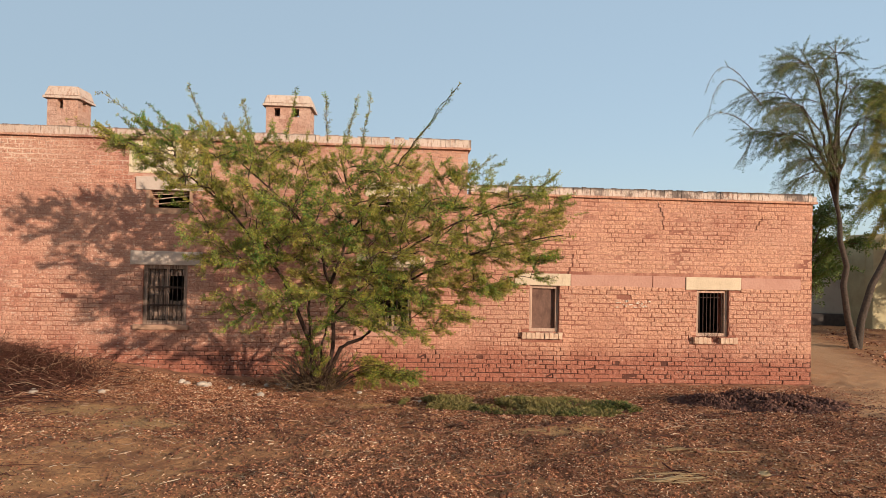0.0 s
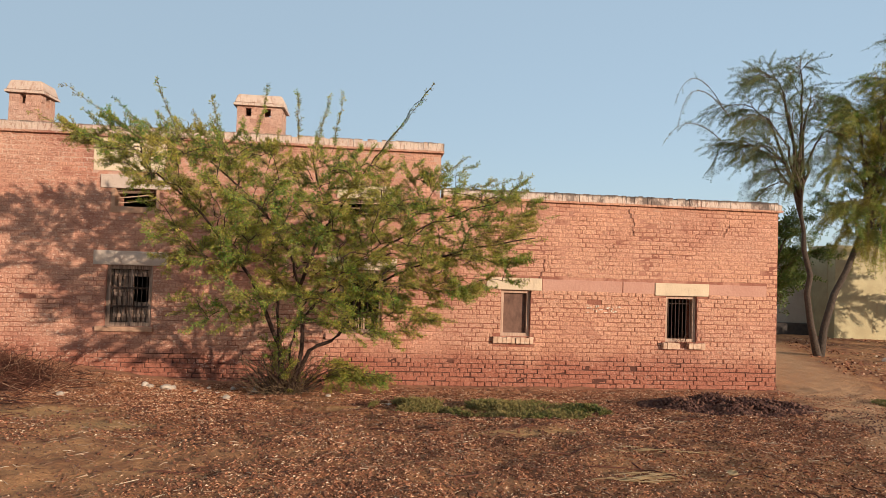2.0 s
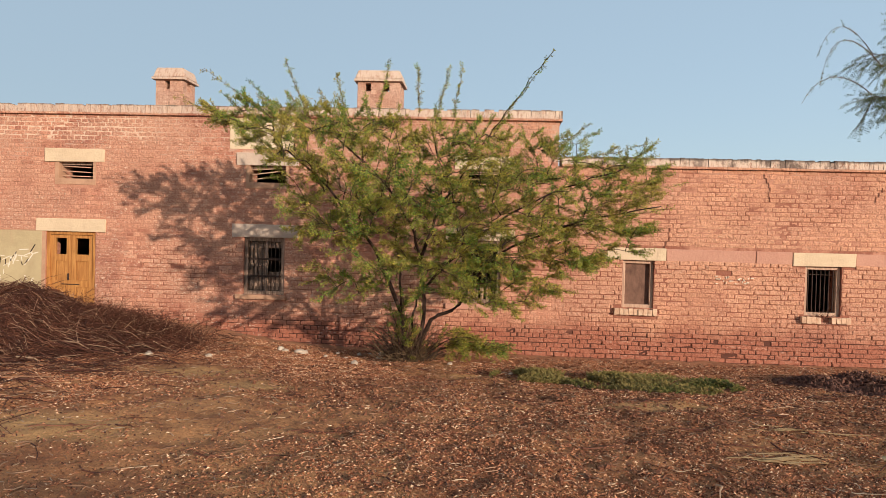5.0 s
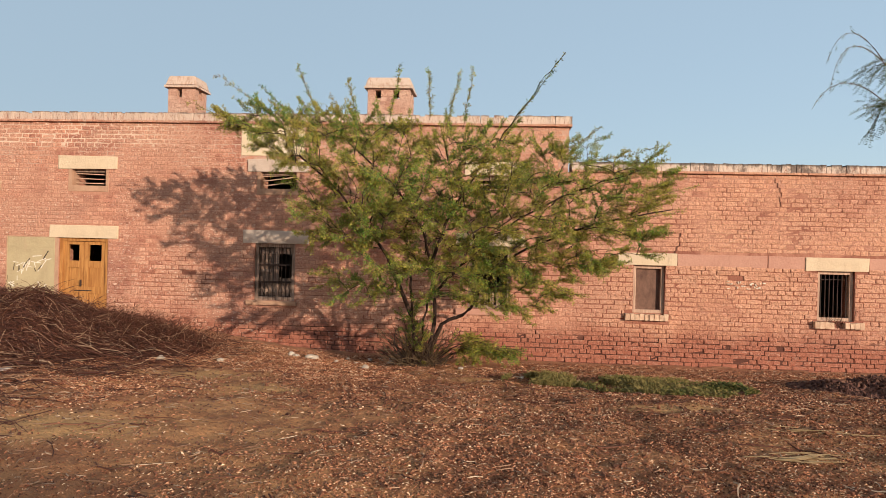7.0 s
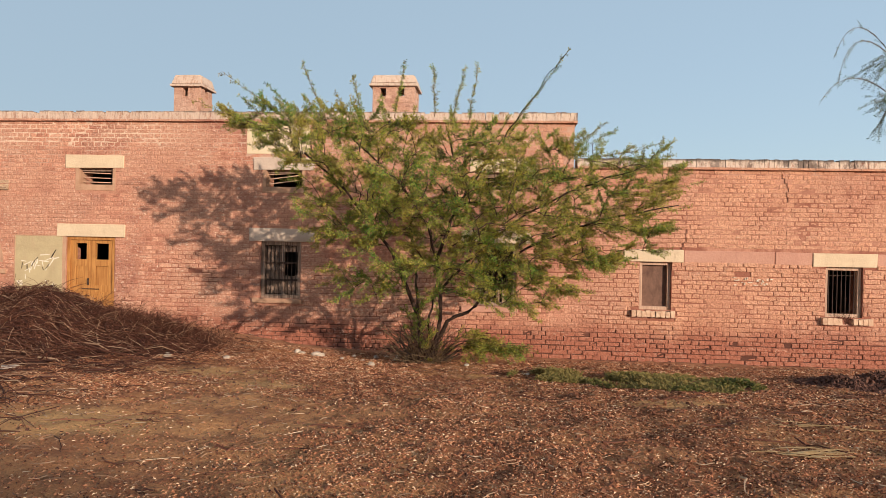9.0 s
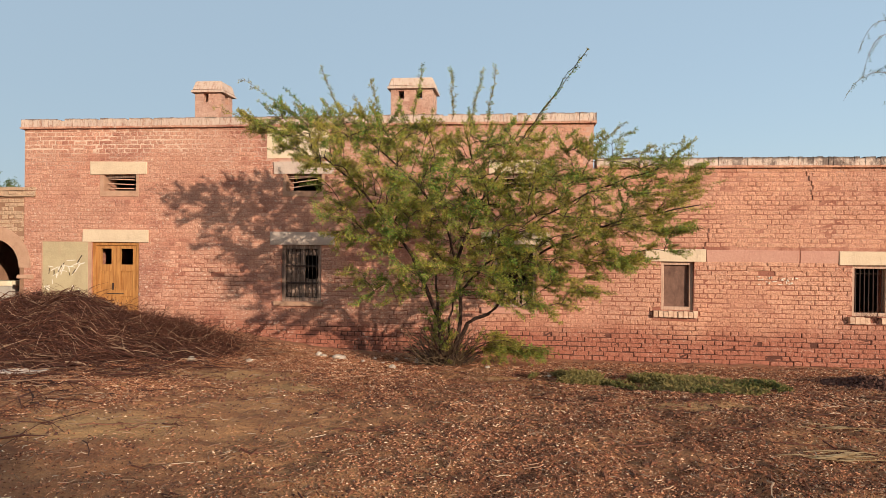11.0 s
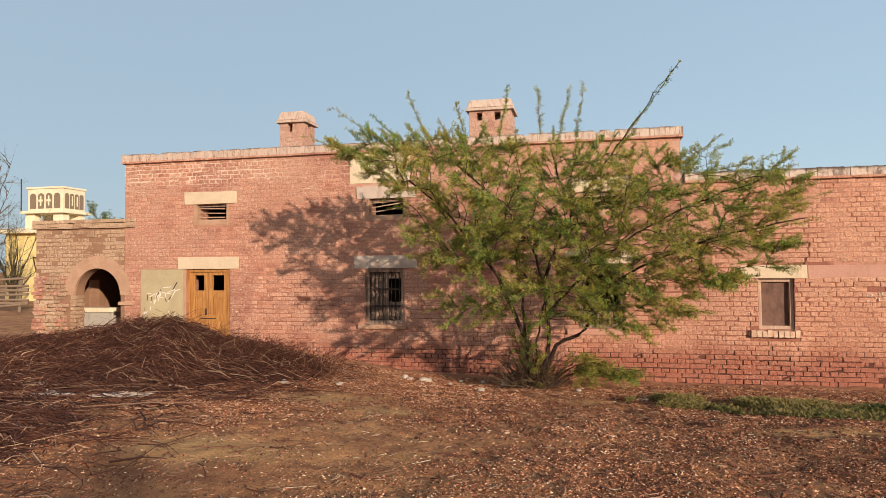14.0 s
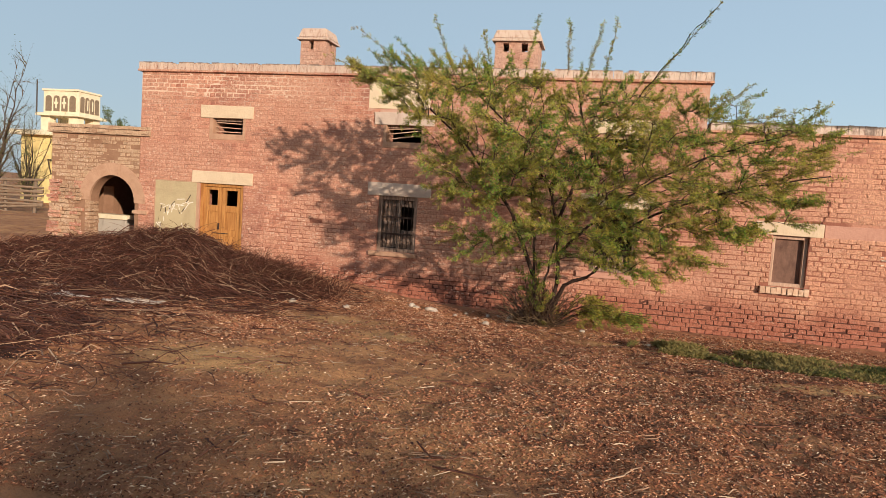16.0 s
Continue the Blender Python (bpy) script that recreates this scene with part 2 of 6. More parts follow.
M_FRAME = wood_material("pale_frame_wood", (0.36, 0.22, 0.15), (0.53, 0.35, 0.25))
M_PLY = wood_material("brown_ply", (0.10, 0.048, 0.032), (0.19, 0.10, 0.068), (1, 1, 0.5), scale=6)
M_IRON = simple_material("rusty_iron", (0.03, 0.02, 0.016), (0.075, 0.042, 0.03), 20, 0.8, 0.2)
# near-black plaster: the gloom of the rooms is put into the colour
M_DARK = simple_material("dark_plaster", (0.07, 0.055, 0.048), (0.045, 0.037, 0.033))
M_CREAM = plaster_material("yellow_plaster", (0.74, 0.57, 0.25), (0.66, 0.49, 0.20), (0.45, 0.30, 0.13), 0.3)
M_SILL = plaster_material("sill_brick", (0.60, 0.42, 0.29), (0.48, 0.29, 0.19), (0.34, 0.17, 0.11), 0.5, 9.0)
M_PALE = plaster_material("pale_plaster", (0.76, 0.65, 0.46), (0.68, 0.56, 0.38), (0.48, 0.36, 0.24), 0.3)
M_GREYWALL = plaster_material("grey_plaster", (0.42, 0.37, 0.31), (0.36, 0.31, 0.26), (0.16, 0.12, 0.10), 0.5, 0.9)
M_YELWALL = plaster_material("straw_plaster", (0.46, 0.385, 0.225), (0.36, 0.29, 0.165), (0.34, 0.24, 0.15), 0.5, 1.2)
M_GRILLE = simple_material("brown_grille", (0.24, 0.17, 0.11), (0.17, 0.12, 0.08))
M_CHALK = simple_material("chalk_white", (0.74, 0.66, 0.54), (0.56, 0.48, 0.38), 40)
M_BARK = simple_material("dark_bark", (0.026, 0.014, 0.010), (0.065, 0.036, 0.026), 30, 0.9, 0, 0.01)
M_BARK2 = simple_material("brown_bark", (0.04, 0.028, 0.021), (0.09, 0.062, 0.044), 22, 0.9, 0, 0.015)
M_TWIG = simple_material("green_brown_twig", (0.085, 0.05, 0.028), (0.15, 0.095, 0.05), 30, 0.8)
M_LEAF = leaf_material("acacia_leaf", [(0.0, (0.045, 0.13, 0.02)), (0.5, (0.115, 0.22, 0.027)), (0.82, (0.24, 0.30, 0.036)), (1.0, (0.41, 0.28, 0.05))], 0.28)
M_LEAF2 = leaf_material("tree_leaf", [(0.0, (0.05, 0.085, 0.02)), (0.6, (0.085, 0.125, 0.03)), (1.0, (0.14, 0.165, 0.04))])
M_GRASS = leaf_material("weed_leaf", [(0.0, (0.055, 0.07, 0.018)), (0.6, (0.115, 0.125, 0.028)), (1.0, (0.30, 0.21, 0.075))])
M_SOIL = soil_material()
M_CLODS = simple_material("brown_clod", (0.10, 0.037, 0.021), (0.22, 0.092, 0.05), 40, 0.95, 0, 0.01)
M_STRAWTWIG = scatter_material("bleached_twig", [(0.0, (0.13, 0.06, 0.036)), (0.5, (0.26, 0.14, 0.085)), (0.85, (0.42, 0.27, 0.17)), (1.0, (0.58, 0.44, 0.30))])
M_LITTER = scatter_material("leaf_litter", [(0.0, (0.035, 0.011, 0.007)), (0.34, (0.24, 0.082, 0.042)), (0.70, (0.52, 0.222, 0.118)), (0.90, (0.62, 0.35, 0.20)), (1.0, (0.92, 0.70, 0.48))])
M_STICK = scatter_material("dry_stick", [(0.0, (0.05, 0.017, 0.010)), (0.5, (0.09, 0.030, 0.018)), (0.86, (0.18, 0.072, 0.040)), (1.0, (0.50, 0.32, 0.20))])
M_COMPOST = scatter_material("dung_crumbs", [(0.0, (0.05, 0.021, 0.015)), (0.6, (0.12, 0.050, 0.035)), (1.0, (0.20, 0.095, 0.06))])
M_STONE = simple_material("pale_stone", (0.36, 0.28, 0.21), (0.56, 0.46, 0.37), 9, 0.9, 0, 0.01)
M_CLOTH = simple_material("dusty_cloth", (0.44, 0.33, 0.26), (0.62, 0.50, 0.41), 7, 0.9, 0, 0.01)


# ---- mesh helpers ----
def mesh_from(name, verts, faces, smooth=False):
    me = bpy.data.meshes.new(name)
    me.from_pydata([tuple(v) for v in verts], [], faces)
    if smooth:
        me.polygons.foreach_set("use_smooth", [True] * len(me.polygons))
    me.update()
    return me


def add_box(bm, x0, x1, y0, y1, z0, z1, bevel=0.0, jitter=0.0, rng=random):
    vs = [bm.verts.new((x, y, z)) for x in (x0, x1) for y in (y0, y1) for z in (z0, z1)]
    if jitter:
        for v in vs:
            v.co += Vector((rng.uniform(-1, 1), rng.uniform(-1, 1), rng.uniform(-1, 1))) * jitter
    fs = [bm.faces.new([vs[i] for i in q]) for q in ((0, 1, 3, 2), (4, 6, 7, 5), (0, 4, 5, 1), (2, 3, 7, 6), (0, 2, 6, 4), (1, 5, 7, 3))]
    if bevel:
        bmesh.ops.bevel(bm, geom=list({e for f in fs for e in f.edges}), offset=bevel, segments=2, affect="EDGES", profile=0.6)
    return vs


def box(x0, x1, y0, y1, z0, z1, bevel=0.0, jitter=0.0):
    bm = bmesh.new()
    add_box(bm, x0, x1, y0, y1, z0, z1, bevel, jitter)
    return bm


def part(name, geo, material, parent=None, label=""):
    """Links a bmesh or mesh as one object, under a parent if there is one."""
    if isinstance(geo, bmesh.types.BMesh):
        bmesh.ops.recalc_face_normals(geo, faces=geo.faces)
        me = bpy.data.meshes.new(name)
        geo.to_mesh(me)
        geo.free()
    else:
        me = geo
    if material and not me.materials:
        me.materials.append(material)
    ob = new(name, me)
    if parent:
        ob.parent = parent
        ob.matrix_parent_inverse = parent.matrix_world.inverted() if parent.type != "EMPTY" else Matrix.Translation(-parent.location)
    if label:
        tagged(ob, label)
    return ob


def empty(name, at, label="", category="", group="", kind=""):
    ob = new(name)
    ob.location = at
    return tagged(ob, label, category, group, kind)


def slab_mesh(name, xs, zs, filled, y0, y1, axis="x"):
    """A wall of thickness y0..y1 on a grid of cells, with the cells left open that filled() refuses."""
    bm = bmesh.new()
    cache = {}

    def v(a, b, c):
        p = (a, b, c) if axis == "x" else (b, a, c)
        if p not in cache:
            cache[p] = bm.verts.new(p)
        return cache[p]

    nx, nz = len(xs) - 1, len(zs) - 1
    ok = {(i, j): filled((xs[i] + xs[i + 1]) / 2, (zs[j] + zs[j + 1]) / 2) for i in range(nx) for j in range(nz)}
    for (i, j), f in ok.items():
        if not f:
            continue
        a, b, c, d = xs[i], xs[i + 1], zs[j], zs[j + 1]
        for y in (y0, y1):
            bm.faces.new((v(a, y, c), v(b, y, c), v(b, y, d), v(a, y, d)))
        for di, dj, p, q in ((-1, 0, (a, c), (a, d)), (1, 0, (b, c), (b, d)), (0, -1, (a, c), (b, c)), (0, 1, (a, d), (b, d))):
            if not ok.get((i + di, j + dj), False):
                bm.faces.new((v(p[0], y0, p[1]), v(q[0], y0, q[1]), v(q[0], y1, q[1]), v(p[0], y1, p[1])))
    return bm


def opening_wall(name, x0, x1, z0, z1, holes, y0, y1, material, extra=None, axis="x", parent=None):
    xs = sorted({x0, x1, *(h[0] for h in holes), *(h[1] for h in holes), *((extra[0],) if extra else ())})
    zs = sorted({z0, z1, *(h[2] for h in holes), *(h[3] for h in holes), *((extra[1],) if extra else ())})

    def filled(x, z):
        if extra and x > extra[0] and z > extra[1]:
            return False
        return not any(h[0] < x < h[1] and h[2] < z < h[3] for h in holes)

    return part(name, slab_mesh(name, xs, zs, filled, y0, y1, axis), material, parent)


def tube(verts, faces, pts, radii, sides=5):
    """Adds a tapered tube along the points."""
    start = len(verts)
    for n, p in enumerate(pts):
        d = (pts[min(n + 1, len(pts) - 1)] - pts[max(n - 1, 0)]).normalized()
        u = d.orthogonal().normalized()
        w = d.cross(u)
        for s in range(sides):
            a = 2 * math.pi * s / sides
            verts.append(p + (u * math.cos(a) + w * math.sin(a)) * radii[n])
    for n in range(len(pts) - 1):
        for s in range(sides):
            a, b = start + n * sides + s, start + n * sides + (s + 1) % sides
            faces.append((a, b, b + sides, a + sides))
    faces.append(tuple(start + (len(pts) - 1) * sides + s for s in range(sides)))


def smooth(a, b, x):
    t = min(1.0, max(0.0, (x - a) / (b - a)))
    return t * t * (3 - 2 * t)


YS = [(-4000, 0.45), (3, 0.45), (6.4, 0.43), (7.4, 0.39), (9.1, 0.25), (10.8, 0.09), (12, 0.0), (14, 0.0), (5000, 0.0)]


def ground_z(x, y, rough=True):
    """Height of the ground: a gentle bank falls towards the wall, higher beside the porch."""
    z = float(np.interp(y, [p[0] for p in YS], [p[1] for p in YS]))
    left = 1 - smooth(-7.2, -2.6, x)
    z += left * smooth(7.5, 11.5, y) * (0.44 - z if y > 9 else (0.44 - z) * 0.6)
    z *= 1 - 0.85 * smooth(6.0, 8.5, x)
    if rough and abs(x) < 30 and -5 < y < 40:
        z += 0.035 * (noise.noise((x * 0.7, y * 0.7, 1.3))) + 0.026 * noise.noise((x * 2.6, y * 2.6, 5.1)) + 0.022 * noise.noise((x * 6.0, y * 6.0, 9.4))
    return z


# ---- ground ----
def build_ground():
    far = [18, 22, 28, 38, 55, 90, 160, 400, 1200, 4000]
    xs = [-v for v in reversed(far)] + list(np.arange(-16, 16.01, 0.07)) + far
    ys = [-4000, -1200, -300, -80, -30, -12, -6, -2] + list(np.arange(0, 2.9, 0.3)) + list(np.arange(3, 13.0, 0.065)) + list(np.arange(13.2, 26, 0.4)) + [28, 32, 40, 60, 100, 200, 500, 1500, 4000]
    verts = [(x, y, ground_z(x, y)) for y in ys for x in xs]
    w = len(xs)
    faces = [(j * w + i, j * w + i + 1, (j + 1) * w + i + 1, (j + 1) * w + i) for j in range(len(ys) - 1) for i in range(w - 1)]
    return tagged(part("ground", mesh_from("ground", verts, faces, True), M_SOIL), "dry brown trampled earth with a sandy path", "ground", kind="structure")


build_ground()

# ---- the building ----
WY = 12.0                       # face of the mortar
THICK = 0.40
X_LEFT, X_STEP, X_RIGHT = -9.68, 0.64, 6.83
Z_LOW, Z_HIGH = 3.20, 3.955
HOLES = {                       # x0, x1, z0, z1 of each opening
    "door": (-8.33, -7.42, 0.20, 1.89),
    "vent1": (-8.12, -7.48, 2.82, 3.12),
    "winA": (-4.74, -4.02, 0.88, 1.87),
    "vent2": (-4.67, -4.02, 2.82, 3.12),
    "winB": (-1.00, -0.28, 0.85, 1.92),
    "vent3": (-0.92, -0.28, 2.82, 3.12),
    "win1": (1.76, 2.28, 0.86, 1.66),
    "win2": (4.73, 5.31, 0.82, 1.64),
}
LINTELS = {                     # x0, x1, z0, z1
    "door": (-8.50, -7.23, 1.89, 2.11), "vent1": (-8.36, -7.27, 3.12, 3.35),
    "winA": (-4.95, -3.78, 1.87, 2.10), "vent2": (-4.89, -3.80, 3.12, 3.34),
    "winB": (-1.23, -0.06, 1.92, 2.13), "vent3": (-1.10, -0.04, 3.12, 3.35),
    "win1": (1.50, 2.47, 1.66, 1.87), "win2": (4.52, 5.52, 1.64, 1.86),
}
BAND = (2.47, 6.62, 1.66, 1.86)
PATCH = (-5.02, -3.90, 3.40, 3.925)
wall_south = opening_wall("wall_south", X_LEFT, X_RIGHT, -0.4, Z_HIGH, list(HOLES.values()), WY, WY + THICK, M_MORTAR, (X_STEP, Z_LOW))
tagged(wall_south, "weathered red brick wall with recessed mud joints", "wall", kind="structure")
w_east = tagged(part("wall_east", box(X_RIGHT - THICK, X_RIGHT, WY + THICK, 19.0, -0.4, Z_LOW), M_BRICK), "red brick end wall of the low wing", "wall", kind="structure")
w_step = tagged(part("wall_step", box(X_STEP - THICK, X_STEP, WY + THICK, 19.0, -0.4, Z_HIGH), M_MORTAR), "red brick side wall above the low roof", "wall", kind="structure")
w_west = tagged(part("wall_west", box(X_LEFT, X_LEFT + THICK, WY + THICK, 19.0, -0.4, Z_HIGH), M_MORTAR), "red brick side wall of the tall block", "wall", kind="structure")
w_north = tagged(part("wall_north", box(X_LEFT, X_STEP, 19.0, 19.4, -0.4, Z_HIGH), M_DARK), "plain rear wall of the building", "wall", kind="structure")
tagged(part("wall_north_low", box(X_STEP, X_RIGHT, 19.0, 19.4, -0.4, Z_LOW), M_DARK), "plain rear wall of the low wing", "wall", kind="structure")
# inner surfaces coloured near-black so the openings look unlit
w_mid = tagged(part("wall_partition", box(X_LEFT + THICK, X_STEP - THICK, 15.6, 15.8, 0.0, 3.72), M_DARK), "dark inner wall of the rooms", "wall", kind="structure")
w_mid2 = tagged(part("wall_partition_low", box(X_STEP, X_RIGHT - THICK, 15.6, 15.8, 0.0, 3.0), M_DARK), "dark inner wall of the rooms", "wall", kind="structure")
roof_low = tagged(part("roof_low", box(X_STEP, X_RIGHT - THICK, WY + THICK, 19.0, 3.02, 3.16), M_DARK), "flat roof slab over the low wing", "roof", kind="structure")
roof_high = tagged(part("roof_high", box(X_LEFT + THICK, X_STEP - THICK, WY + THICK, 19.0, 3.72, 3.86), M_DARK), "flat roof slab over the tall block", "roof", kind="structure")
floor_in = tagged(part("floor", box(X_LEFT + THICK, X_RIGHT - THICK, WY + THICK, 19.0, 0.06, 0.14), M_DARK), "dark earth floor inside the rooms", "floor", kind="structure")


def cap_run(name, x0, x1, z0, z1, label):
    """A projecting drip course with a worn coping of brick on edge above it."""
    rng = random.Random(name)
    top = empty(name, (x0, WY, z0), label, "coping", kind="structure")
    bm = bmesh.new()
    x = x0
    while x < x1 - 0.02:
        w = min(rng.uniform(0.2, 0.25), x1 - x)
        d = rng.uniform(-0.006, 0.006)
        add_box(bm, x, x + w - 0.005, WY - 0.065 + d, WY + THICK, z0, z0 + 0.036, 0, 0.003, rng)
        x += w
    part("drip_course", bm, M_BRICK, top, "red brick drip course")
    bm = bmesh.new()
    x = x0
    while x < x1 - 0.02:
        w = min(rng.uniform(0.07, 0.085), x1 - x)
        d, h = rng.uniform(-0.006, 0.006), rng.uniform(-0.007, 0.003)
        if rng.random() < 0.04:
            h -= 0.03
        add_box(bm, x, x + w - 0.004, WY - 0.035 + d, WY + THICK - 0.02, z0 + 0.036, z1 + h, 0, 0.004, rng)
        x += w
    part("coping_brick", bm, M_CAP, top, "plaster-streaked bricks on edge")
    return top


cap_run("coping_high", X_LEFT - 0.05, X_STEP + 0.05, Z_HIGH, 4.135, "flaking plastered brick coping of the tall block")
cap_run("coping_low", X_STEP + 0.06, X_RIGHT + 0.06, Z_LOW, 3.375, "black-stained plastered brick coping of the low wing")

# return of the upper coping on its east side
bm = bmesh.new()
add_box(bm, X_STEP - THICK, X_STEP + 0.05, WY + THICK, 19.0, Z_HIGH, 4.12, 0.01)
tagged(part("coping_return", bm, M_CAP), "plastered coping running back over the side wall", "coping", kind="structure")

for key, (x0, x1, z0, z1) in (("band", BAND), ("patch", PATCH)):
    pieces = [(x0, x1)] if key == "patch" else [(x0 + 0.01, 3.92), (3.935, 4.51), (5.53, x1)]
    for a, b in pieces:
        bm = box(a, b, WY - 0.012, WY + 0.05, z0, z1, 0.004, 0.003)
        if key == "band":
            tagged(part("concrete_band", bm, M_BAND), "faded pink concrete tie band between the lintels", "wall band", kind="structure")
        else:
            tagged(part("plaster_patch", bm, M_PATCH), "cream plastered rectangle below the coping", "plaster panel", kind="structure")


# ---- chimneys ----
def chimney(x0, x1, y0, y1, z0, z1, ztop, front, side, label):
    top = empty("chimney", ((x0 + x1) / 2, (y0 + y1) / 2, z0), label, "chimney", "chimneys on the roof")
    t = 0.11
    opening_wall("front_wall", x0, x1, z0, z1, front, y0, y0 + t, M_CHIMNEY, parent=top)
    opening_wall("side_wall", y0 + t, y1 - t, z0, z1, side, x1 - t, x1, M_CHIMNEY, axis="y", parent=top)
    opening_wall("side_wall", y0 + t, y1 - t, z0, z1, side, x0, x0 + t, M_CHIMNEY, axis="y", parent=top)
    opening_wall("back_wall", x0, x1, z0, z1, front, y1 - t, y1, M_CHIMNEY, parent=top)
    rng = random.Random(int(x0 * 100))
    z, k = z0 + 0.004, 0
    bm = bmesh.new()
    while z + 0.07 < z1:
        x = x0 - (0.115 if k % 2 else 0.0)
        while x < x1:
            a, b = max(x, x0) + 0.004, min(x + 0.232, x1) - 0.004
            for h in front:
                if z < h[3] and z + 0.07 > h[2] and a < h[1] and b > h[0]:
                    if h[0] - a > 0.04:
                        add_box(bm, a, h[0], y0 - rng.uniform(0.003, 0.009), y0 + 0.01, z, z + 0.068, 0, 0.002, rng)
                    a = max(a, h[1])
            if b - a > 0.04:
                add_box(bm, a, b, y0 - rng.uniform(0.003, 0.009), y0 + 0.01, z, z + 0.068, 0, 0.002, rng)
            x += 0.24
        y = y0 - (0.0 if k % 2 else 0.115)
        while y < y1:
            a, b = max(y, y0) + 0.004, min(y + 0.232, y1) - 0.004
            if b - a > 0.04 and not any(z < h[3] and z + 0.07 > h[2] and a < h[1] and b > h[0] for h in side):
                add_box(bm, x1 - 0.01, x1 + rng.uniform(0.003, 0.009), a, b, z, z + 0.068, 0, 0.002, rng)
            y += 0.24
        z += 0.077
        k += 1
    tagged(part("brickwork", bm, M_CHIMNEY, top), kind="stuff")
    part("drip_course", box(x0 - 0.06, x1 + 0.06, y0 - 0.06, y1 + 0.06, z1, z1 + 0.045, 0.008, 0.006), M_CAP, top)
    bm = box(x0 - 0.045, x1 + 0.045, y0 - 0.045, y1 + 0.045, z1 + 0.045, ztop, 0.0)
    for v in bm.verts:
        if v.co.z > ztop - 0.01:
            v.co.x += 0.05 if v.co.x < (x0 + x1) / 2 else -0.05
            v.co.y += 0.05 if v.co.y < (y0 + y1) / 2 else -0.05
    bmesh.ops.bevel(bm, geom=bm.edges[:], offset=0.015, segments=2, affect="EDGES")
    part("cap", bm, M_CAP, top, "flaking plastered cap")
    return top


chimney(-6.79, -6.27, 12.8, 13.30, 3.86, 4.77, 5.0, [(-6.62, -6.52, 4.595, 4.76)], [(12.98, 13.12, 4.595, 4.76)], "small square brick chimney with a plastered cap")
chimney(-2.97, -2.19, 12.8, 13.40, 3.86, 4.78, 4.99, [(-2.83, -2.72, 4.60, 4.75), (-2.50, -2.38, 4.60, 4.75)], [(13.02, 13.16, 4.60, 4.75)], "broad brick chimney with two smoke holes")


# ---- windows, vents and door ----
def lintel(key, parent, grey=False):
    x0, x1, z0, z1 = LINTELS[key]
    bm = box(x0, x1, WY - 0.028, WY + 0.18, z0, z1, 0.008, 0.006)
    part("lintel", bm, M_GREYLINTEL if grey else M_LINTEL, parent, "grey concrete lintel" if grey else "cream-washed concrete lintel")


def frame_parts(parent, x0, x1, z0, z1, y, w, d, material, bottom=True):
    part("frame_side", box(x0, x0 + w, y, y + d, z0, z1, 0.004), material, parent)
    part("frame_side", box(x1 - w, x1, y, y + d, z0, z1, 0.004), material, parent)
    part("frame_head", box(x0 + w, x1 - w, y + 0.003, y + d, z1 - w, z1, 0.004), material, parent)
    if bottom:
        part("frame_foot", box(x0 + w, x1 - w, y + 0.003, y + d, z0, z0 + w, 0.004), material, parent)


def rod(parent, name, a, b, r, material=None, sides=6):
    v, f = [], []
    tube(v, f, [Vector(a), Vector(b)], [r, r], sides)
    return part(name, mesh_from(name, v, f, True), material or M_IRON, parent)


def sill(parent, x0, x1, z0, z1, broken=None, seed=1):
    rng = random.Random(seed)
    bed = part("sill", box(x0, x1, WY - 0.03, WY + 0.12, z0, z0 + 0.03, 0.004, 0.003), M_BAND, parent, "brick window sill")
    x = x0
    while x < x1 - 0.03:
        w = min(0.078, x1 - x)
        if not (broken and broken[0] < x + w / 2 < broken[1]):
            part("sill_brick", box(x + 0.005, x + w - 0.005, WY - 0.08 - rng.uniform(0, 0.02), WY + 0.1, z0 + 0.018, z1 + rng.uniform(-0.008, 0.006), 0, 0.006), M_SILL, parent)
        x += w


def window_empty(name, key, label):
    h = HOLES[key]
    return empty(name, ((h[0] + h[1]) / 2, WY, h[2]), label, "window", kind="structure")


def window_one():
    w = window_empty("window_1", "win1", "small window boarded with brown ply in a pale frame")
    x0, x1, z0, z1 = HOLES["win1"]
    lintel("win1", w)
    frame_parts(w, x0, x1, z0, z1, WY + 0.05, 0.055, 0.09, M_FRAME)
    part("panel", box(x0 + 0.055, x1 - 0.055, WY + 0.12, WY + 0.135, z0 + 0.055, z1 - 0.055), M_PLY, w, "stained brown ply panel")
    # faint painted motif: a pale round below dark leaf strokes
    rng = random.Random(12)
    for i in range(9):
        a = 2 * math.pi * i / 9
        ob = part("motif_patch", box(-0.022, 0.022, -0.001, 0.001, -0.055, 0.055, 0, 0.012), M_FRAME, w, "pale round of the painted motif on the ply")
        ob.matrix_world = pose(1.93 + 0.055 * math.cos(a), WY + 0.1185, 1.07 + 0.075 * math.sin(a), 0, rng.uniform(-35, 35), 0)
        ob.parent, ob.matrix_parent_inverse = w, Matrix.Translation(-w.location)
    for i in range(8):
        ob = part("dark_stroke", box(-0.012, 0.012, -0.001, 0.001, -0.05, 0.05, 0, 0.006), M_IRON, w)
        ob.matrix_world = pose(1.86 + 0.035 * i, WY + 0.1165, 1.24 + 0.05 * math.sin(i * 0.9) - (0.16 if i > 5 else 0), 0, rng.uniform(20, 100), 0)
        ob.parent, ob.matrix_parent_inverse = w, Matrix.Translation(-w.location)
    sill(w, 1.63, 2.34, 0.73, 0.85, seed=3)


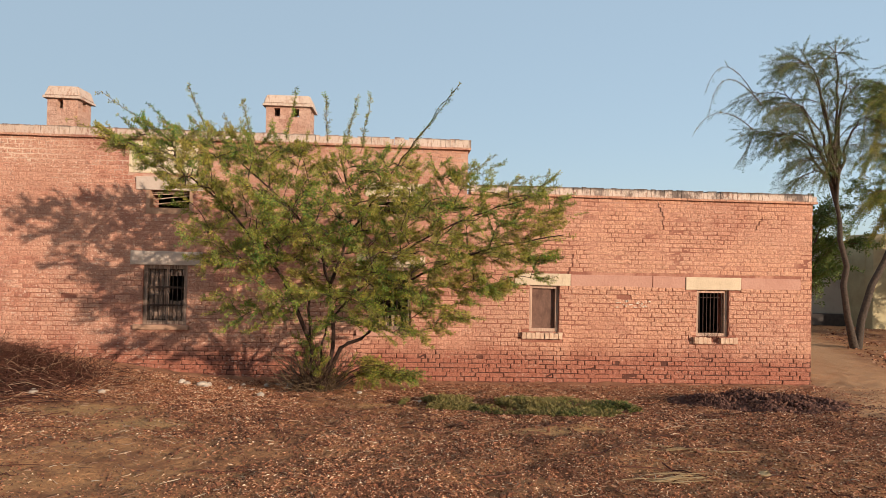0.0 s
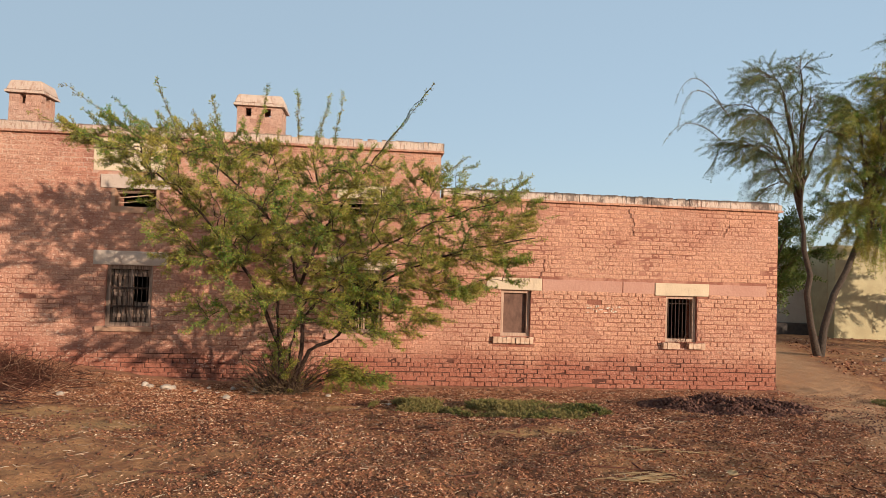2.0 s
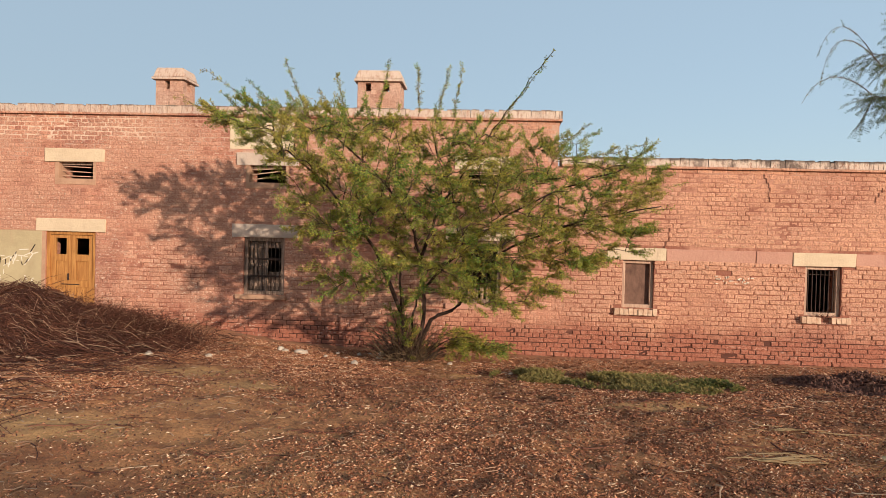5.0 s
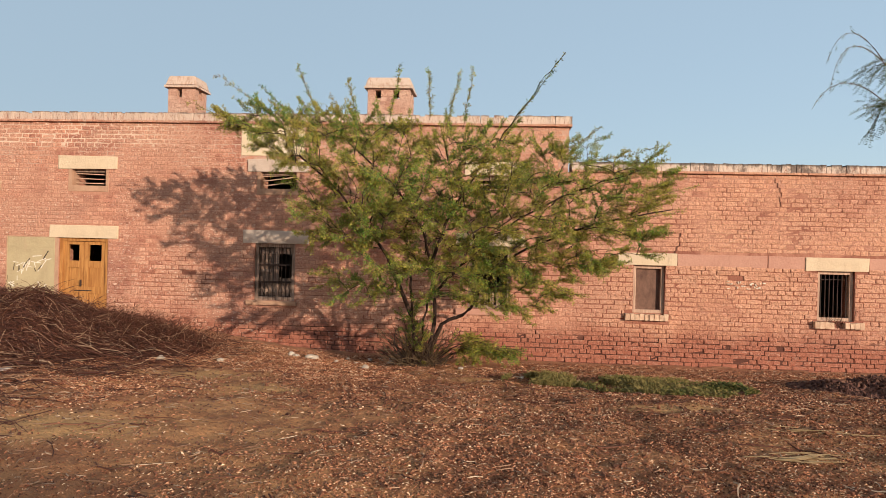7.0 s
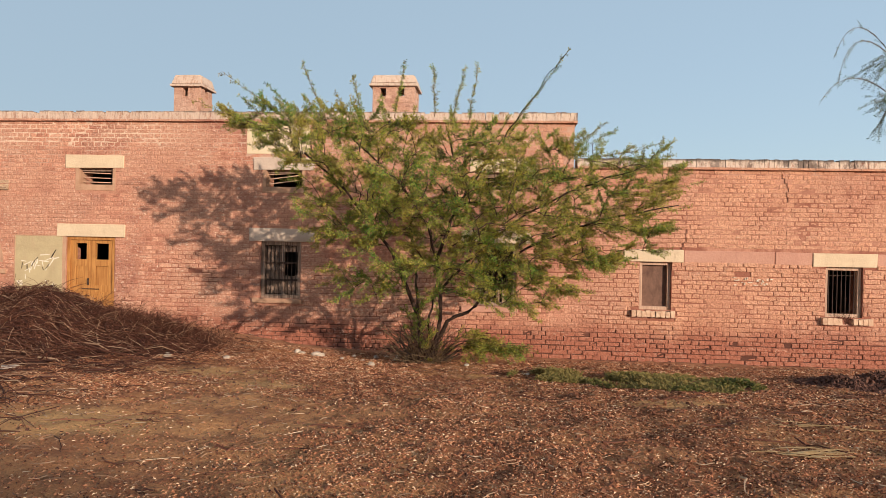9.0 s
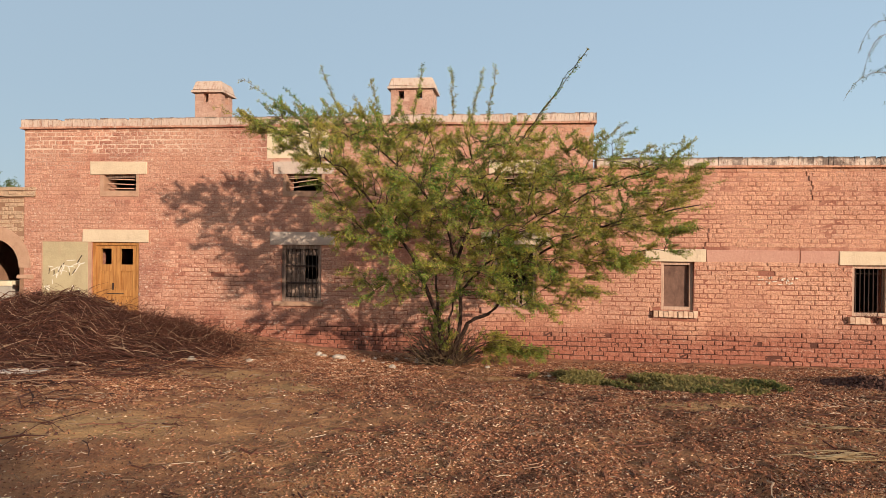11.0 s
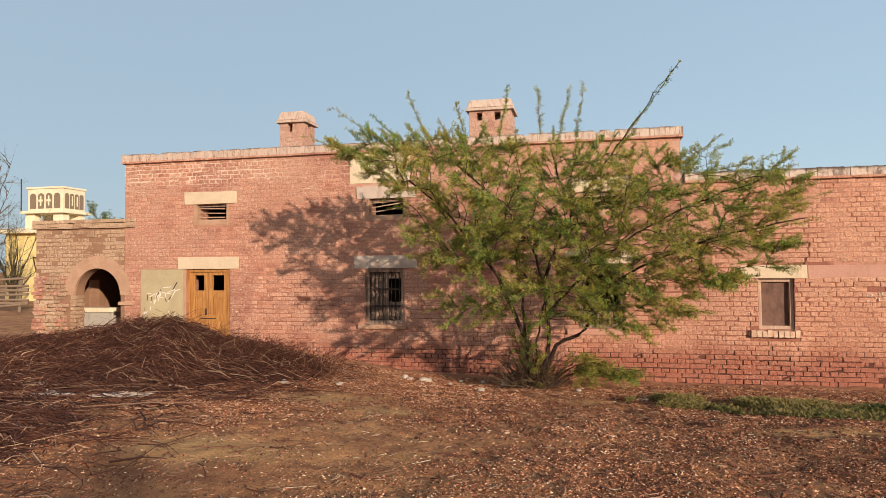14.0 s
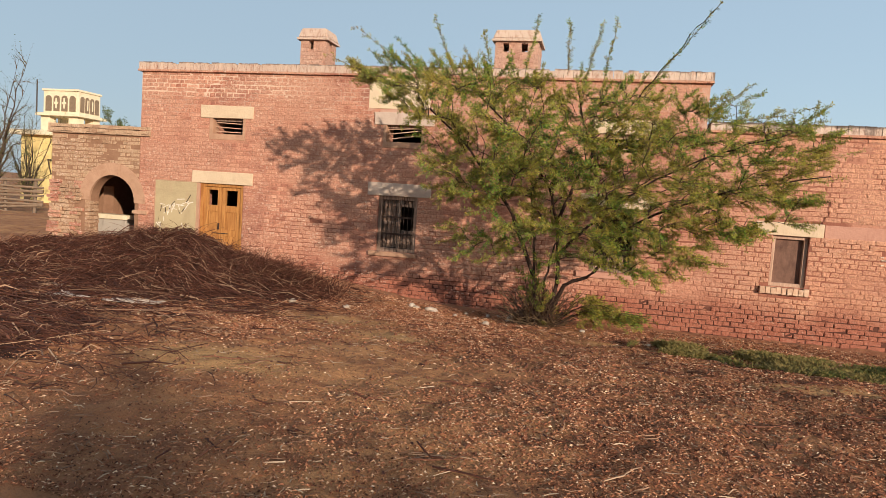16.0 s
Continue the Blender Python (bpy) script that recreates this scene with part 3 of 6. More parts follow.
def window_two():
    w = window_empty("window_2", "win2", "small dark barred window with a broken brick sill")
    x0, x1, z0, z1 = HOLES["win2"]
    lintel("win2", w)
    frame_parts(w, x0, x1, z0, z1, WY + 0.05, 0.055, 0.09, M_FRAME)
    for i in range(7):
        x = x0 + 0.09 + i * (x1 - x0 - 0.18) / 6
        rod(w, "bar", (x, WY + 0.09, z0 + 0.05), (x, WY + 0.09, z1 - 0.05), 0.008)
    rod(w, "crossbar", (x0 + 0.05, WY + 0.1, z1 - 0.14), (x1 - 0.05, WY + 0.1, z1 - 0.14), 0.006)
    sill(w, 4.66, 5.44, 0.69, 0.81, (5.0, 5.13), seed=5)


def shutter(parent, x0, x1, z0, z1, y, hole=None, seed=0):
    """One leaf of weathered planks with ledges."""
    rng = random.Random(seed)
    leaf = empty("shutter", (x0, y, z0))
    leaf.parent = parent
    leaf.matrix_parent_inverse = Matrix.Translation(-parent.location)
    n = 4
    for i in range(n):
        a, b = x0 + (x1 - x0) * i / n, x0 + (x1 - x0) * (i + 1) / n
        spans = [(z0, z1)] if not hole else [(z0, hole[0]), (hole[1], z1)]
        for c, d in spans:
            if d - c > 0.02:
                ob = part("plank", box(a + 0.004, b - 0.004, y + rng.uniform(-0.004, 0.004), y + 0.022, c + rng.uniform(0, 0.01), d - rng.uniform(0, 0.015), 0.002, 0.002), M_OLDWOOD)
                ob.parent, ob.matrix_parent_inverse = leaf, Matrix.Translation(-Vector((x0, y, z0)))
    for zz in (z0 + 0.1, (z0 + z1) / 2 + 0.02, z1 - 0.08):
        if not hole or not hole[0] < zz < hole[1] or zz > z1 - 0.1:
            ob = part("ledge", box(x0 + 0.005, x1 - 0.005, y - 0.024, y - 0.003, zz - 0.03, zz + 0.03, 0.003), M_OLDWOOD)
            ob.parent, ob.matrix_parent_inverse = leaf, Matrix.Translation(-Vector((x0, y, z0)))


def window_a():
    w = window_empty("window_3", "winA", "old grey plank-shuttered window behind iron bars")
    x0, x1, z0, z1 = HOLES["winA"]
    lintel("winA", w, True)
    frame_parts(w, x0, x1, z0, z1, WY + 0.03, 0.065, 0.1, M_OLDWOOD)
    xm = (x0 + x1) / 2 + 0.03
    part("mullion", box(xm - 0.022, xm + 0.022, WY + 0.045, WY + 0.1, z0 + 0.065, z1 - 0.065, 0.003), M_OLDWOOD, w)
    shutter(w, x0 + 0.07, xm - 0.025, z0 + 0.07, z1 - 0.07, WY + 0.085, None, 1)
    shutter(w, xm + 0.025, x1 - 0.07, z0 + 0.07, z1 - 0.07, WY + 0.085, (z0 + 0.40, z1 - 0.13), 2)
    for i in range(8):
        x = x0 + 0.1 + i * (x1 - x0 - 0.2) / 7
        rod(w, "bar", (x, WY + 0.05, z0 + 0.06), (x, WY + 0.05, z1 - 0.06), 0.007)
    for zz in (z0 + 0.32, z0 + 0.62):
        part("crossbar", box(x0 + 0.06, x1 - 0.06, WY + 0.035, WY + 0.043, zz - 0.016, zz + 0.016), M_IRON, w)
    part("sill", box(-4.87, -3.98, WY - 0.07, WY + 0.14, 0.80, 0.875, 0.01, 0.008), M_RING, w, "worn brick sill")


def window_b():
    w = window_empty("window_4", "winB", "dark barred window behind the thorn bush")
    x0, x1, z0, z1 = HOLES["winB"]
    lintel("winB", w)
    frame_parts(w, x0, x1, z0, z1, WY + 0.04, 0.06, 0.1, M_OLDWOOD)
    for i in range(8):
        x = x0 + 0.09 + i * (x1 - x0 - 0.18) / 7
        rod(w, "bar", (x, WY + 0.08, z0 + 0.05), (x, WY + 0.08, z1 - 0.05), 0.008)
    rod(w, "crossbar", (x0 + 0.05, WY + 0.09, z0 + 0.3), (x1 - 0.05, WY + 0.09, z0 + 0.3), 0.008)
    for i in range(6):
        x = x0 + 0.1 + i * (x1 - x0 - 0.2) / 5
        part("baluster", box(x - 0.03, x + 0.03, WY + 0.11, WY + 0.125, z0 + 0.06, z0 + 0.27, 0.003), M_FRAME, w, "pale wooden slat")
    part("sill", box(-1.20, -0.24, WY - 0.06, WY + 0.14, 0.75, 0.84, 0.008, 0.006), M_BAND, w, "brick-red sill")


def vent(name, key, tilt, grey, seed):
    w = window_empty(name, key, "small roof-room ventilator with a fallen wooden slat")
    x0, x1, z0, z1 = HOLES[key]
    lintel(key, w, grey)
    part("reveal", box(x0 - 0.06, x0 + 0.005, WY - 0.008, WY + 0.2, z0 - 0.1, z1, 0.004), M_RING, w, "plastered edge of the opening")
    part("reveal", box(x1 - 0.005, x1 + 0.05, WY - 0.008, WY + 0.2, z0 - 0.1, z1, 0.004), M_RING, w)
    part("sill", box(x0 - 0.02, x1 + 0.02, WY - 0.010, WY + 0.2, z0 - 0.1, z0 + 0.004, 0.004), M_RING, w)
    part("frame_head", box(x0 + 0.01, x1 - 0.01, WY + 0.08, WY + 0.14, z1 - 0.05, z1, 0.003), M_OLDWOOD, w)
    rng = random.Random(seed)
    for i in range(3):
        zz = z0 + 0.06 + i * 0.085
        dz = tilt * (0.5 + rng.random()) * 0.06
        rod(w, "slat", (x0, WY + 0.12, zz), (x1, WY + 0.10, zz + dz), 0.011, M_FRAME, 4)


def front_door():
    h = HOLES["door"]
    d = empty("door_1", ((h[0] + h[1]) / 2, WY, h[2]), "varnished double-leaf wooden door, closed", "door", kind="structure")
    x0, x1, z0, z1 = h
    lintel("door", d)
    frame_parts(d, x0, x1, z0, z1, WY + 0.02, 0.06, 0.1, M_DOOR, False)
    xm = (x0 + x1) / 2 - 0.02
    for a, b in ((x0 + 0.062, xm - 0.003), (xm + 0.003, x1 - 0.062)):
        leaf = part("leaf", opening_door(a, b, z0 + 0.02, z1 - 0.065), M_DOOR, d, "panelled wooden door leaf")
        part("panel", box(a + 0.09, b - 0.09, WY + 0.072, WY + 0.085, 1.02, 1.36, 0.006), M_DOOR, leaf)
        part("panel", box(a + 0.09, b - 0.09, WY + 0.072, WY + 0.085, 0.40, 0.90, 0.006), M_DOOR, leaf)
    rod(d, "bolt", (xm - 0.16, WY + 0.04, 0.95), (xm + 0.16, WY + 0.04, 0.95), 0.009)
    part("handle", box(xm - 0.05, xm - 0.035, WY + 0.02, WY + 0.06, 1.02, 1.14, 0.004), M_IRON, d, "dark iron pull")
    part("jamb", box(x0 - 0.065, x0 - 0.003, WY - 0.014, WY + 0.1, 0.2, 1.888, 0.004, 0.004), M_RING, d, "rough cream plaster strip beside the door")
    part("threshold", box(x0, x1, WY - 0.05, WY + 0.2, 0.12, 0.22, 0.01), M_BAND, d)


def opening_door(a, b, z0, z1):
    xs = sorted((a, a + 0.085, b - 0.085, b))
    zs = sorted((z0, 0.40, 0.90, 1.02, 1.36, 1.48, 1.77, z1))
    mid = (a + b) / 2

    def filled(x, z):
        inside = abs(x - mid) < (b - a) / 2 - 0.085
        return not (inside and (0.40 < z < 0.90 or 1.02 < z < 1.36 or 1.48 < z < 1.77))

    return slab_mesh("leaf", xs, zs, filled, WY + 0.055, WY + 0.095)


window_one()
window_two()
window_a()
window_b()
vent("window_5", "vent1", -0.3, False, 1)
vent("window_6", "vent2", 1.0, True, 2)
vent("window_7", "vent3", 0.2, False, 3)
front_door()


def notice_board():
    top = empty("painted_notice", (-8.84, WY, 1.0), "faded olive plastered notice panel with worn white strokes", "wall sign")
    part("panel", box(-9.30, -8.40, WY - 0.016, WY + 0.05, 0.45, 1.90, 0.006, 0.004), M_BOARD, top)
    part("border", box(-9.31, -8.39, WY - 0.020, WY + 0.05, 1.885, 1.905, 0.003), M_RING, top)
    part("border", box(-9.315, -9.295, WY - 0.020, WY + 0.05, 0.45, 1.885, 0.003), M_RING, top)
    rng = random.Random(4)
    for i in range(26):
        u = i / 25
        x, z = -9.16 + 0.60 * u + rng.gauss(0, 0.03), 1.30 + 0.16 * u + rng.gauss(0, 0.10)
        l, w = rng.uniform(0.03, 0.10), rng.uniform(0.005, 0.009)
        bm = box(-w, w, -0.002, 0.002, -l, l, 0, 0.0015)
        ob = part("stroke", bm, M_CHALK if i % 4 else M_IRON, None)
        ob.matrix_world = pose(x, WY - 0.0185, z, 0, rng.choice((rng.uniform(5, 40), rng.uniform(-30, 10), rng.uniform(60, 100))), 0)
        ob.parent, ob.matrix_parent_inverse = top, Matrix.Translation(-top.location)
    for i in range(9):
        l = rng.uniform(0.015, 0.05)
        ob = part("stroke", box(-0.007, 0.007, -0.002, 0.002, -l, l, 0, 0.0015), M_CHALK, None)
        ob.matrix_world = pose(rng.choice((rng.gauss(-9.18, 0.04), rng.gauss(-8.66, 0.09))), WY - 0.0185, rng.gauss(1.03, 0.03), 0, rng.uniform(0, 180), 0)
        ob.parent, ob.matrix_parent_inverse = top, Matrix.Translation(-top.location)


notice_board()

# ---- porch with the arch ----
PX0, PX1, PZ = -11.73, X_LEFT, 2.71
ACX, AR, ASPR = -10.29, 0.525, 1.40          # arch centre, radius, springing height


def arch_z(x):
    u = abs(x - ACX)
    return ASPR + math.sqrt(max(0.0, AR * AR - u * u)) if u < AR else None


def arch_wall(name, x0, x1, z0, z1, y0, y1, material):
    bm = bmesh.new()
    arc = [ACX - AR * math.cos(math.pi * i / 20) for i in range(21)]
    cols = [x0] + arc + [x1]
    for a, b in zip(cols, cols[1:]):
        inside = a >= ACX - AR - 1e-6 and b <= ACX + AR + 1e-6
        za, zb = (arch_z(a) or ASPR, arch_z(b) or ASPR) if inside else (z0, z0)
        q = [[bm.verts.new(p) for p in ((a, y, za), (b, y, zb), (b, y, z1), (a, y, z1))] for y in (y0, y1)]
        bm.faces.new(q[0])
        bm.faces.new(q[1])
        for i in range(4):
            bm.faces.new((q[0][i], q[0][(i + 1) % 4], q[1][(i + 1) % 4], q[1][i]))
    bmesh.ops.remove_doubles(bm, verts=bm.verts, dist=0.0005)
    return part(name, bm, material)


wall_porch = tagged(arch_wall("wall_porch", PX0, PX1, -0.2, PZ, WY, WY + 0.25, M_MORTAR2), "crumbling brick porch wall with a round arch", "wall", kind="structure")
tagged(opening_wall("wall_porch_west", WY + 0.25, 15.2, -0.2, PZ, [(13.1, 13.4, 0.9, 1.68)], PX0, PX0 + 0.3, M_MORTAR2, axis="y"), "eroded brick side wall of the porch", "wall", kind="structure")
tagged(part("wall_porch_rear", box(PX0, PX1, 15.2, 15.5, -0.2, PZ), M_GREYWALL), "grey plastered rear wall of the porch", "wall", kind="structure")
tagged(part("roof_porch", box(PX0 + 0.05, PX1, WY + 0.25, 15.5, PZ - 0.25, PZ - 0.1), M_DARK), "flat porch roof slab", "roof", kind="structure")


def porch_coping():
    """Two flat courses of worn brick over a thin projecting drip course."""
    rng = random.Random(77)
    top = empty("coping_porch", (PX0, WY, PZ), "crumbling flat brick coping of the porch", "coping", kind="structure")
    for name, z0, z1, out, lab in (("drip_course", PZ + 0.004, PZ + 0.034, 0.06, ""), ("coping_brick", PZ + 0.036, PZ + 0.112, 0.03, "worn flat bricks"), ("coping_brick", PZ + 0.116, 2.895, 0.02, "worn flat bricks")):
        bm = bmesh.new()
        x = PX0 - 0.08
        while x < PX1 + 0.2:
            w = min(rng.uniform(0.18, 0.25), PX1 + 0.24 - x)
            if w > 0.03:
                add_box(bm, x, x + w - 0.006, WY - out - rng.uniform(-0.008, 0.008), WY + 0.3, z0, z1 - rng.uniform(0, 0.012), 0, 0.005, rng)
            x += w
        part(name, bm, M_TAN, top, lab)


porch_coping()


def arch_ring():
    top = empty("arch_ring", (ACX, WY, ASPR), "pinkish plastered ring of wedge bricks round the arch", "arch", kind="structure")
    n, r0, r1 = 21, AR - 0.004, AR + 0.24
    rng = random.Random(6)
    for i in range(n):
        a0, a1 = math.pi * (i + 0.01) / n, math.pi * (i + 0.99) / n
        bm = bmesh.new()
        y0 = WY - 0.016 - rng.uniform(0, 0.006)
        pts = [(ACX + r * math.cos(a), r * math.sin(a) + ASPR) for r, a in ((r0, a0), (r1, a0), (r1, a1), (r0, a1))]
        q = [[bm.verts.new((x, y, z)) for x, z in pts] for y in (y0, WY + 0.03)]
        bm.faces.new(q[0])
        bm.faces.new(q[1])
        for j in range(4):
            bm.faces.new((q[0][j], q[0][(j + 1) % 4], q[1][(j + 1) % 4], q[1][j]))
        part("voussoir", bm, M_RING, top)
    part("impost", box(ACX + AR - 0.02, ACX + AR + 0.30, WY - 0.05, WY + 0.3, ASPR - 0.2, ASPR - 0.13, 0.006, 0.004), M_RING, top, "projecting impost ledge")


arch_ring()


def jamb_bricks():
    """Ragged courses on the reveal of the worn pier."""
    rng = random.Random(78)
    bm = bmesh.new()
    z = 0.02
    while z < ASPR - 0.02:
        y = WY - 0.015
        while y < WY + 0.24:
            w = min(rng.uniform(0.09, 0.15), WY + 0.25 - y)
            if w > 0.03:
                add_box(bm, ACX - AR - 0.085, ACX - AR + rng.uniform(0.004, 0.045), y, y + w - 0.008, z, z + 0.064, 0, 0.006, rng)
            y += w
        z += COURSE_STEP
    tagged(part("brickwork", bm, M_TAN, wall_porch, "eroded tan bricks of the pier"), kind="stuff")


COURSE_STEP = 0.0765
jamb_bricks()


def broken_corner():
    """Red bricks left jutting where the outer corner of the pier has crumbled."""
    rng = random.Random(79)
    bm = bmesh.new()
    z = 0.02
    while z < 1.75:
        out = rng.uniform(-0.02, 0.07) * (1.2 - 0.4 * z)
        if rng.random() < 0.85:
            add_box(bm, PX0 - out, PX0 + rng.uniform(0.15, 0.28), WY - rng.uniform(0.02, 0.085), WY + 0.2, z, z + 0.064, 0, 0.008, rng)
        if rng.random() < 0.7:
            x = rng.uniform(PX0 + 0.28, ACX - AR - 0.3)
            add_box(bm, x, x + rng.uniform(0.11, 0.23), WY - rng.uniform(0.02, 0.07), WY + 0.1, z, z + 0.064, 0, 0.008, rng)
        z += COURSE_STEP
    tagged(part("brickwork", bm, M_BRICK, wall_porch, "broken red bricks of the crumbling pier"), kind="stuff")


broken_corner()
tagged(part("trough_slab", box(-11.42, -10.52, 12.70, 13.04, 1.0, 1.1, 0.012, 0.004), M_PALE), "pale slab on the low wall inside the arch", "slab", kind="structure")
tagged(part("low_wall", box(-11.42, -10.56, 12.75, 13.0, 0.2, 1.0, 0.015), M_GREYWALL), "low grey plastered wall inside the arch", "low wall", kind="structure")
tagged(part("brick_pier", box(-10.5, -10.2, 13.05, 13.35, 0.2, 1.25, 0.01), M_BRICK), "low dark brick pier inside the arch", "pier", kind="structure")


# ---- plants ----
def bezier(a, b, c, n):
    return [a * (1 - t) ** 2 + b * 2 * t * (1 - t) + c * t * t for t in (i / (n - 1) for i in range(n))]


def leaf_pair(verts, faces, p, along, rng, length, width):
    """Two narrow leaflets, one on each side of a twig."""
    side = along.cross(Vector((rng.uniform(-1, 1), rng.uniform(-1, 1), rng.uniform(-1, 1)))).normalized()
    nrm = along.cross(side).normalized()
    for s in (-1, 1):
        d = (side * s + along * rng.uniform(0.3, 0.9) + nrm * rng.uniform(-0.35, 0.35)).normalized()
        l = length * rng.uniform(0.6, 1.2)
        w = d.cross(nrm).normalized() * width * rng.uniform(0.7, 1.2)
        k = len(verts)
        verts += [p, p + d * l * 0.5 + w, p + d * l, p + d * l * 0.5 - w]
        faces.append((k, k + 1, k + 2, k + 3))


class Plant:
    """Limbs, side branches, twigs and leaflets, gathered into two meshes."""

    def __init__(self, seed, leaf=0.045, width=0.008, spacing=0.03, droop=0.0, flat=0.75):
        self.r = random.Random(seed)
        self.v, self.f, self.lv, self.lf, self.tv, self.tf = [], [], [], [], [], []
        self.leaf, self.width, self.spacing, self.droop, self.flat = leaf, width, spacing, droop, flat
        self.spray, self.feather = 0.68, 0.62       # how wildly branches and twigs turn from their limb

    def rnd(self):
        return Vector((self.r.uniform(-1, 1), self.r.uniform(-1, 1), self.r.uniform(-1, 1)))

    def wobble(self, pts, amount):
        for i in range(1, len(pts) - 1):
            pts[i] = pts[i] + self.rnd() * amount
        return pts

    def twig(self, p, d, length, bare=0.1):
        q = p + d * length + Vector((0, 0, -self.droop * length * length * 1.5))
        mid = (p + q) / 2 + self.rnd() * length * 0.08
        pts = bezier(p, mid, q, 4)
        tube(self.tv, self.tf, pts, [0.004, 0.003, 0.0025, 0.0015], 3)
        n = max(2, int(length / self.spacing))
        for i in range(int(n * bare), n + 1):
            t = i / n * 2.999
            k = min(2, int(t))
            leaf_pair(self.lv, self.lf, pts[k].lerp(pts[k + 1], t - k), (pts[k + 1] - pts[k]).normalized(), self.r, self.leaf, self.width)

    def branch(self, p, d, length, r0, twigs, twig_len, lift=0.0):
        q = p + d * length + Vector((0, 0, lift * length))
        pts = self.wobble(bezier(p, p + d * length * 0.5 + self.rnd() * length * 0.12, q, 5), length * 0.03)
        tube(self.tv, self.tf, pts, [r0 * (1 - 0.18 * i) for i in range(5)], 4)
        for i in range(twigs):
            t = (0.18 + 0.82 * (i + self.r.random()) / twigs) * 3.999
            k = min(3, int(t))
            s = pts[k].lerp(pts[k + 1], t - k)
            a = (pts[k + 1] - pts[k]).normalized()
            dd = (a * self.r.uniform(0.7, 1.3) + self.rnd() * self.feather + Vector((0, 0, 0.08 - self.droop))).normalized()
            self.twig(s, dd, twig_len * self.r.uniform(0.5, 1.3))

    def limb(self, base, ctrl, tip, r0, start, step, blen, twigs, twig_len, sides=6, lift=0.0, n=12):
        pts = self.wobble(bezier(base, ctrl, tip, n), r0 * 1.2)
        tube(self.v, self.f, pts, [max(0.004, r0 * (1 - i / (n - 1)) ** 0.85) for i in range(n)], sides)
        total = sum((b - a).length for a, b in zip(pts, pts[1:]))
        count = int(total * (1 - start) / step)
        for i in range(count):
            t = (start + (1 - start) * (i + self.r.random()) / max(1, count)) * (n - 1.001)
            k = int(t)
            a = (pts[k + 1] - pts[k]).normalized()
            d = (a * self.r.uniform(0.7, 1.3) + self.rnd() * self.spray).normalized()
            d.z *= self.flat
            self.branch(pts[k].lerp(pts[k + 1], t - k), d, blen * self.r.uniform(0.5, 1.25) * (1.15 - 0.5 * t / n), max(0.004, r0 * 0.25), twigs, twig_len, lift)
        self.twig(pts[-1], (pts[-1] - pts[-2]).normalized(), twig_len)
        return pts

    def finish(self, name, at, label, category, bark, leaves, group=""):
        top = empty(name, at, label, category, group)
        part("trunk", mesh_from("trunk", self.v, self.f, True), bark, top, "dark rough stems")
        tagged(part("twig_growth", mesh_from("twig_growth", self.tv, self.tf), M_TWIG, top, "thin greenish-brown twigs"), kind="stuff")
        part("crown", mesh_from("crown", self.lv, self.lf), leaves, top, "feathery green leaves")
        return top


def along(pts, n):
    """Points spread evenly along a smoothed line through the given ones."""
    pts = [Vector(q) for q in pts]
    ext = [pts[0] * 2 - pts[1]] + pts + [pts[-1] * 2 - pts[-2]]
    out = []
    for i in range(n):
        t = i / (n - 1) * (len(pts) - 1)
        k = min(len(pts) - 2, int(t))
        u = t - k
        a, b, c, d = ext[k:k + 4]
        out.append(0.5 * (2 * b + (c - a) * u + (2 * a - 5 * b + 4 * c - d) * u * u + (3 * b - a - 3 * c + d) * u ** 3))
    return out


BUSH_STEMS = (   # base radius, tip radius, points from the foot up
    (0.040, 0.011, ((-1.72, 10.4, 0.05), (-1.70, 10.3, 0.69), (-1.93, 10.1, 1.36), (-2.11, 10.0, 1.77), (-2.42, 9.8, 2.2), (-2.75, 9.6, 2.65), (-3.2, 9.4, 3.05))),
    (0.026, 0.008, ((-1.68, 10.45, 0.05), (-1.75, 10.35, 1.01), (-1.83, 10.4, 1.7), (-1.95, 10.6, 2.3), (-2.3, 10.8, 2.9))),
    (0.036, 0.009, ((-1.60, 10.4, 0.05), (-1.43, 10.25, 0.7), (-1.42, 10.2, 1.34), (-1.49, 10.15, 1.69), (-1.61, 10.0, 2.13), (-1.97, 9.7, 2.68), (-2.5, 9.2, 3.2))),
    (0.026, 0.008, ((-1.48, 10.15, 1.62), (-1.22, 10.0, 2.33), (-1.08, 9.9, 2.58), (-1.14, 9.7, 2.8), (-1.28, 9.3, 3.3))),
    (0.012, 0.0035, ((-1.10, 9.92, 2.52), (-0.80, 9.6, 2.95), (-0.45, 9.2, 3.4), (-0.1, 8.8, 3.85), (0.17, 8.4, 4.13))),
    (0.034, 0.007, ((-1.62, 10.4, 0.10), (-1.30, 10.2, 0.76), (-0.99, 10.2, 0.93), (-0.79, 10.2, 1.21), (-0.45, 10.0, 1.68), (0.40, 9.7, 2.12), (1.15, 9.4, 2.33), (1.65, 9.3, 2.42))),
    (0.022, 0.007, ((-1.44, 10.2, 1.2), (-0.9, 10.0, 1.75), (-0.3, 9.8, 2.25), (0.4, 9.6, 2.62), (1.3, 9.4, 2.95))),
    (0.018, 0.007, ((-1.62, 10.45, 0.4), (-1.5, 10.8, 1.3), (-0.9, 11.0, 2.1), (-0.2, 11.0, 2.7))),
)
# how far the crown reaches at each angle, seen square to the wall, from its heart
CROWN_ANGLE = (0, 20, 30, 42, 60, 90, 120, 140, 150, 154, 159, 180, 210, 250, 285, 310, 328, 345, 360)
CROWN_REACH = (2.75, 3.25, 2.5, 2.05, 1.65, 1.5, 1.8, 2.7, 3.4, 2.3, 1.75, 1.6, 1.3, 0.75, 0.8, 1.25, 1.6, 1.85, 2.75)


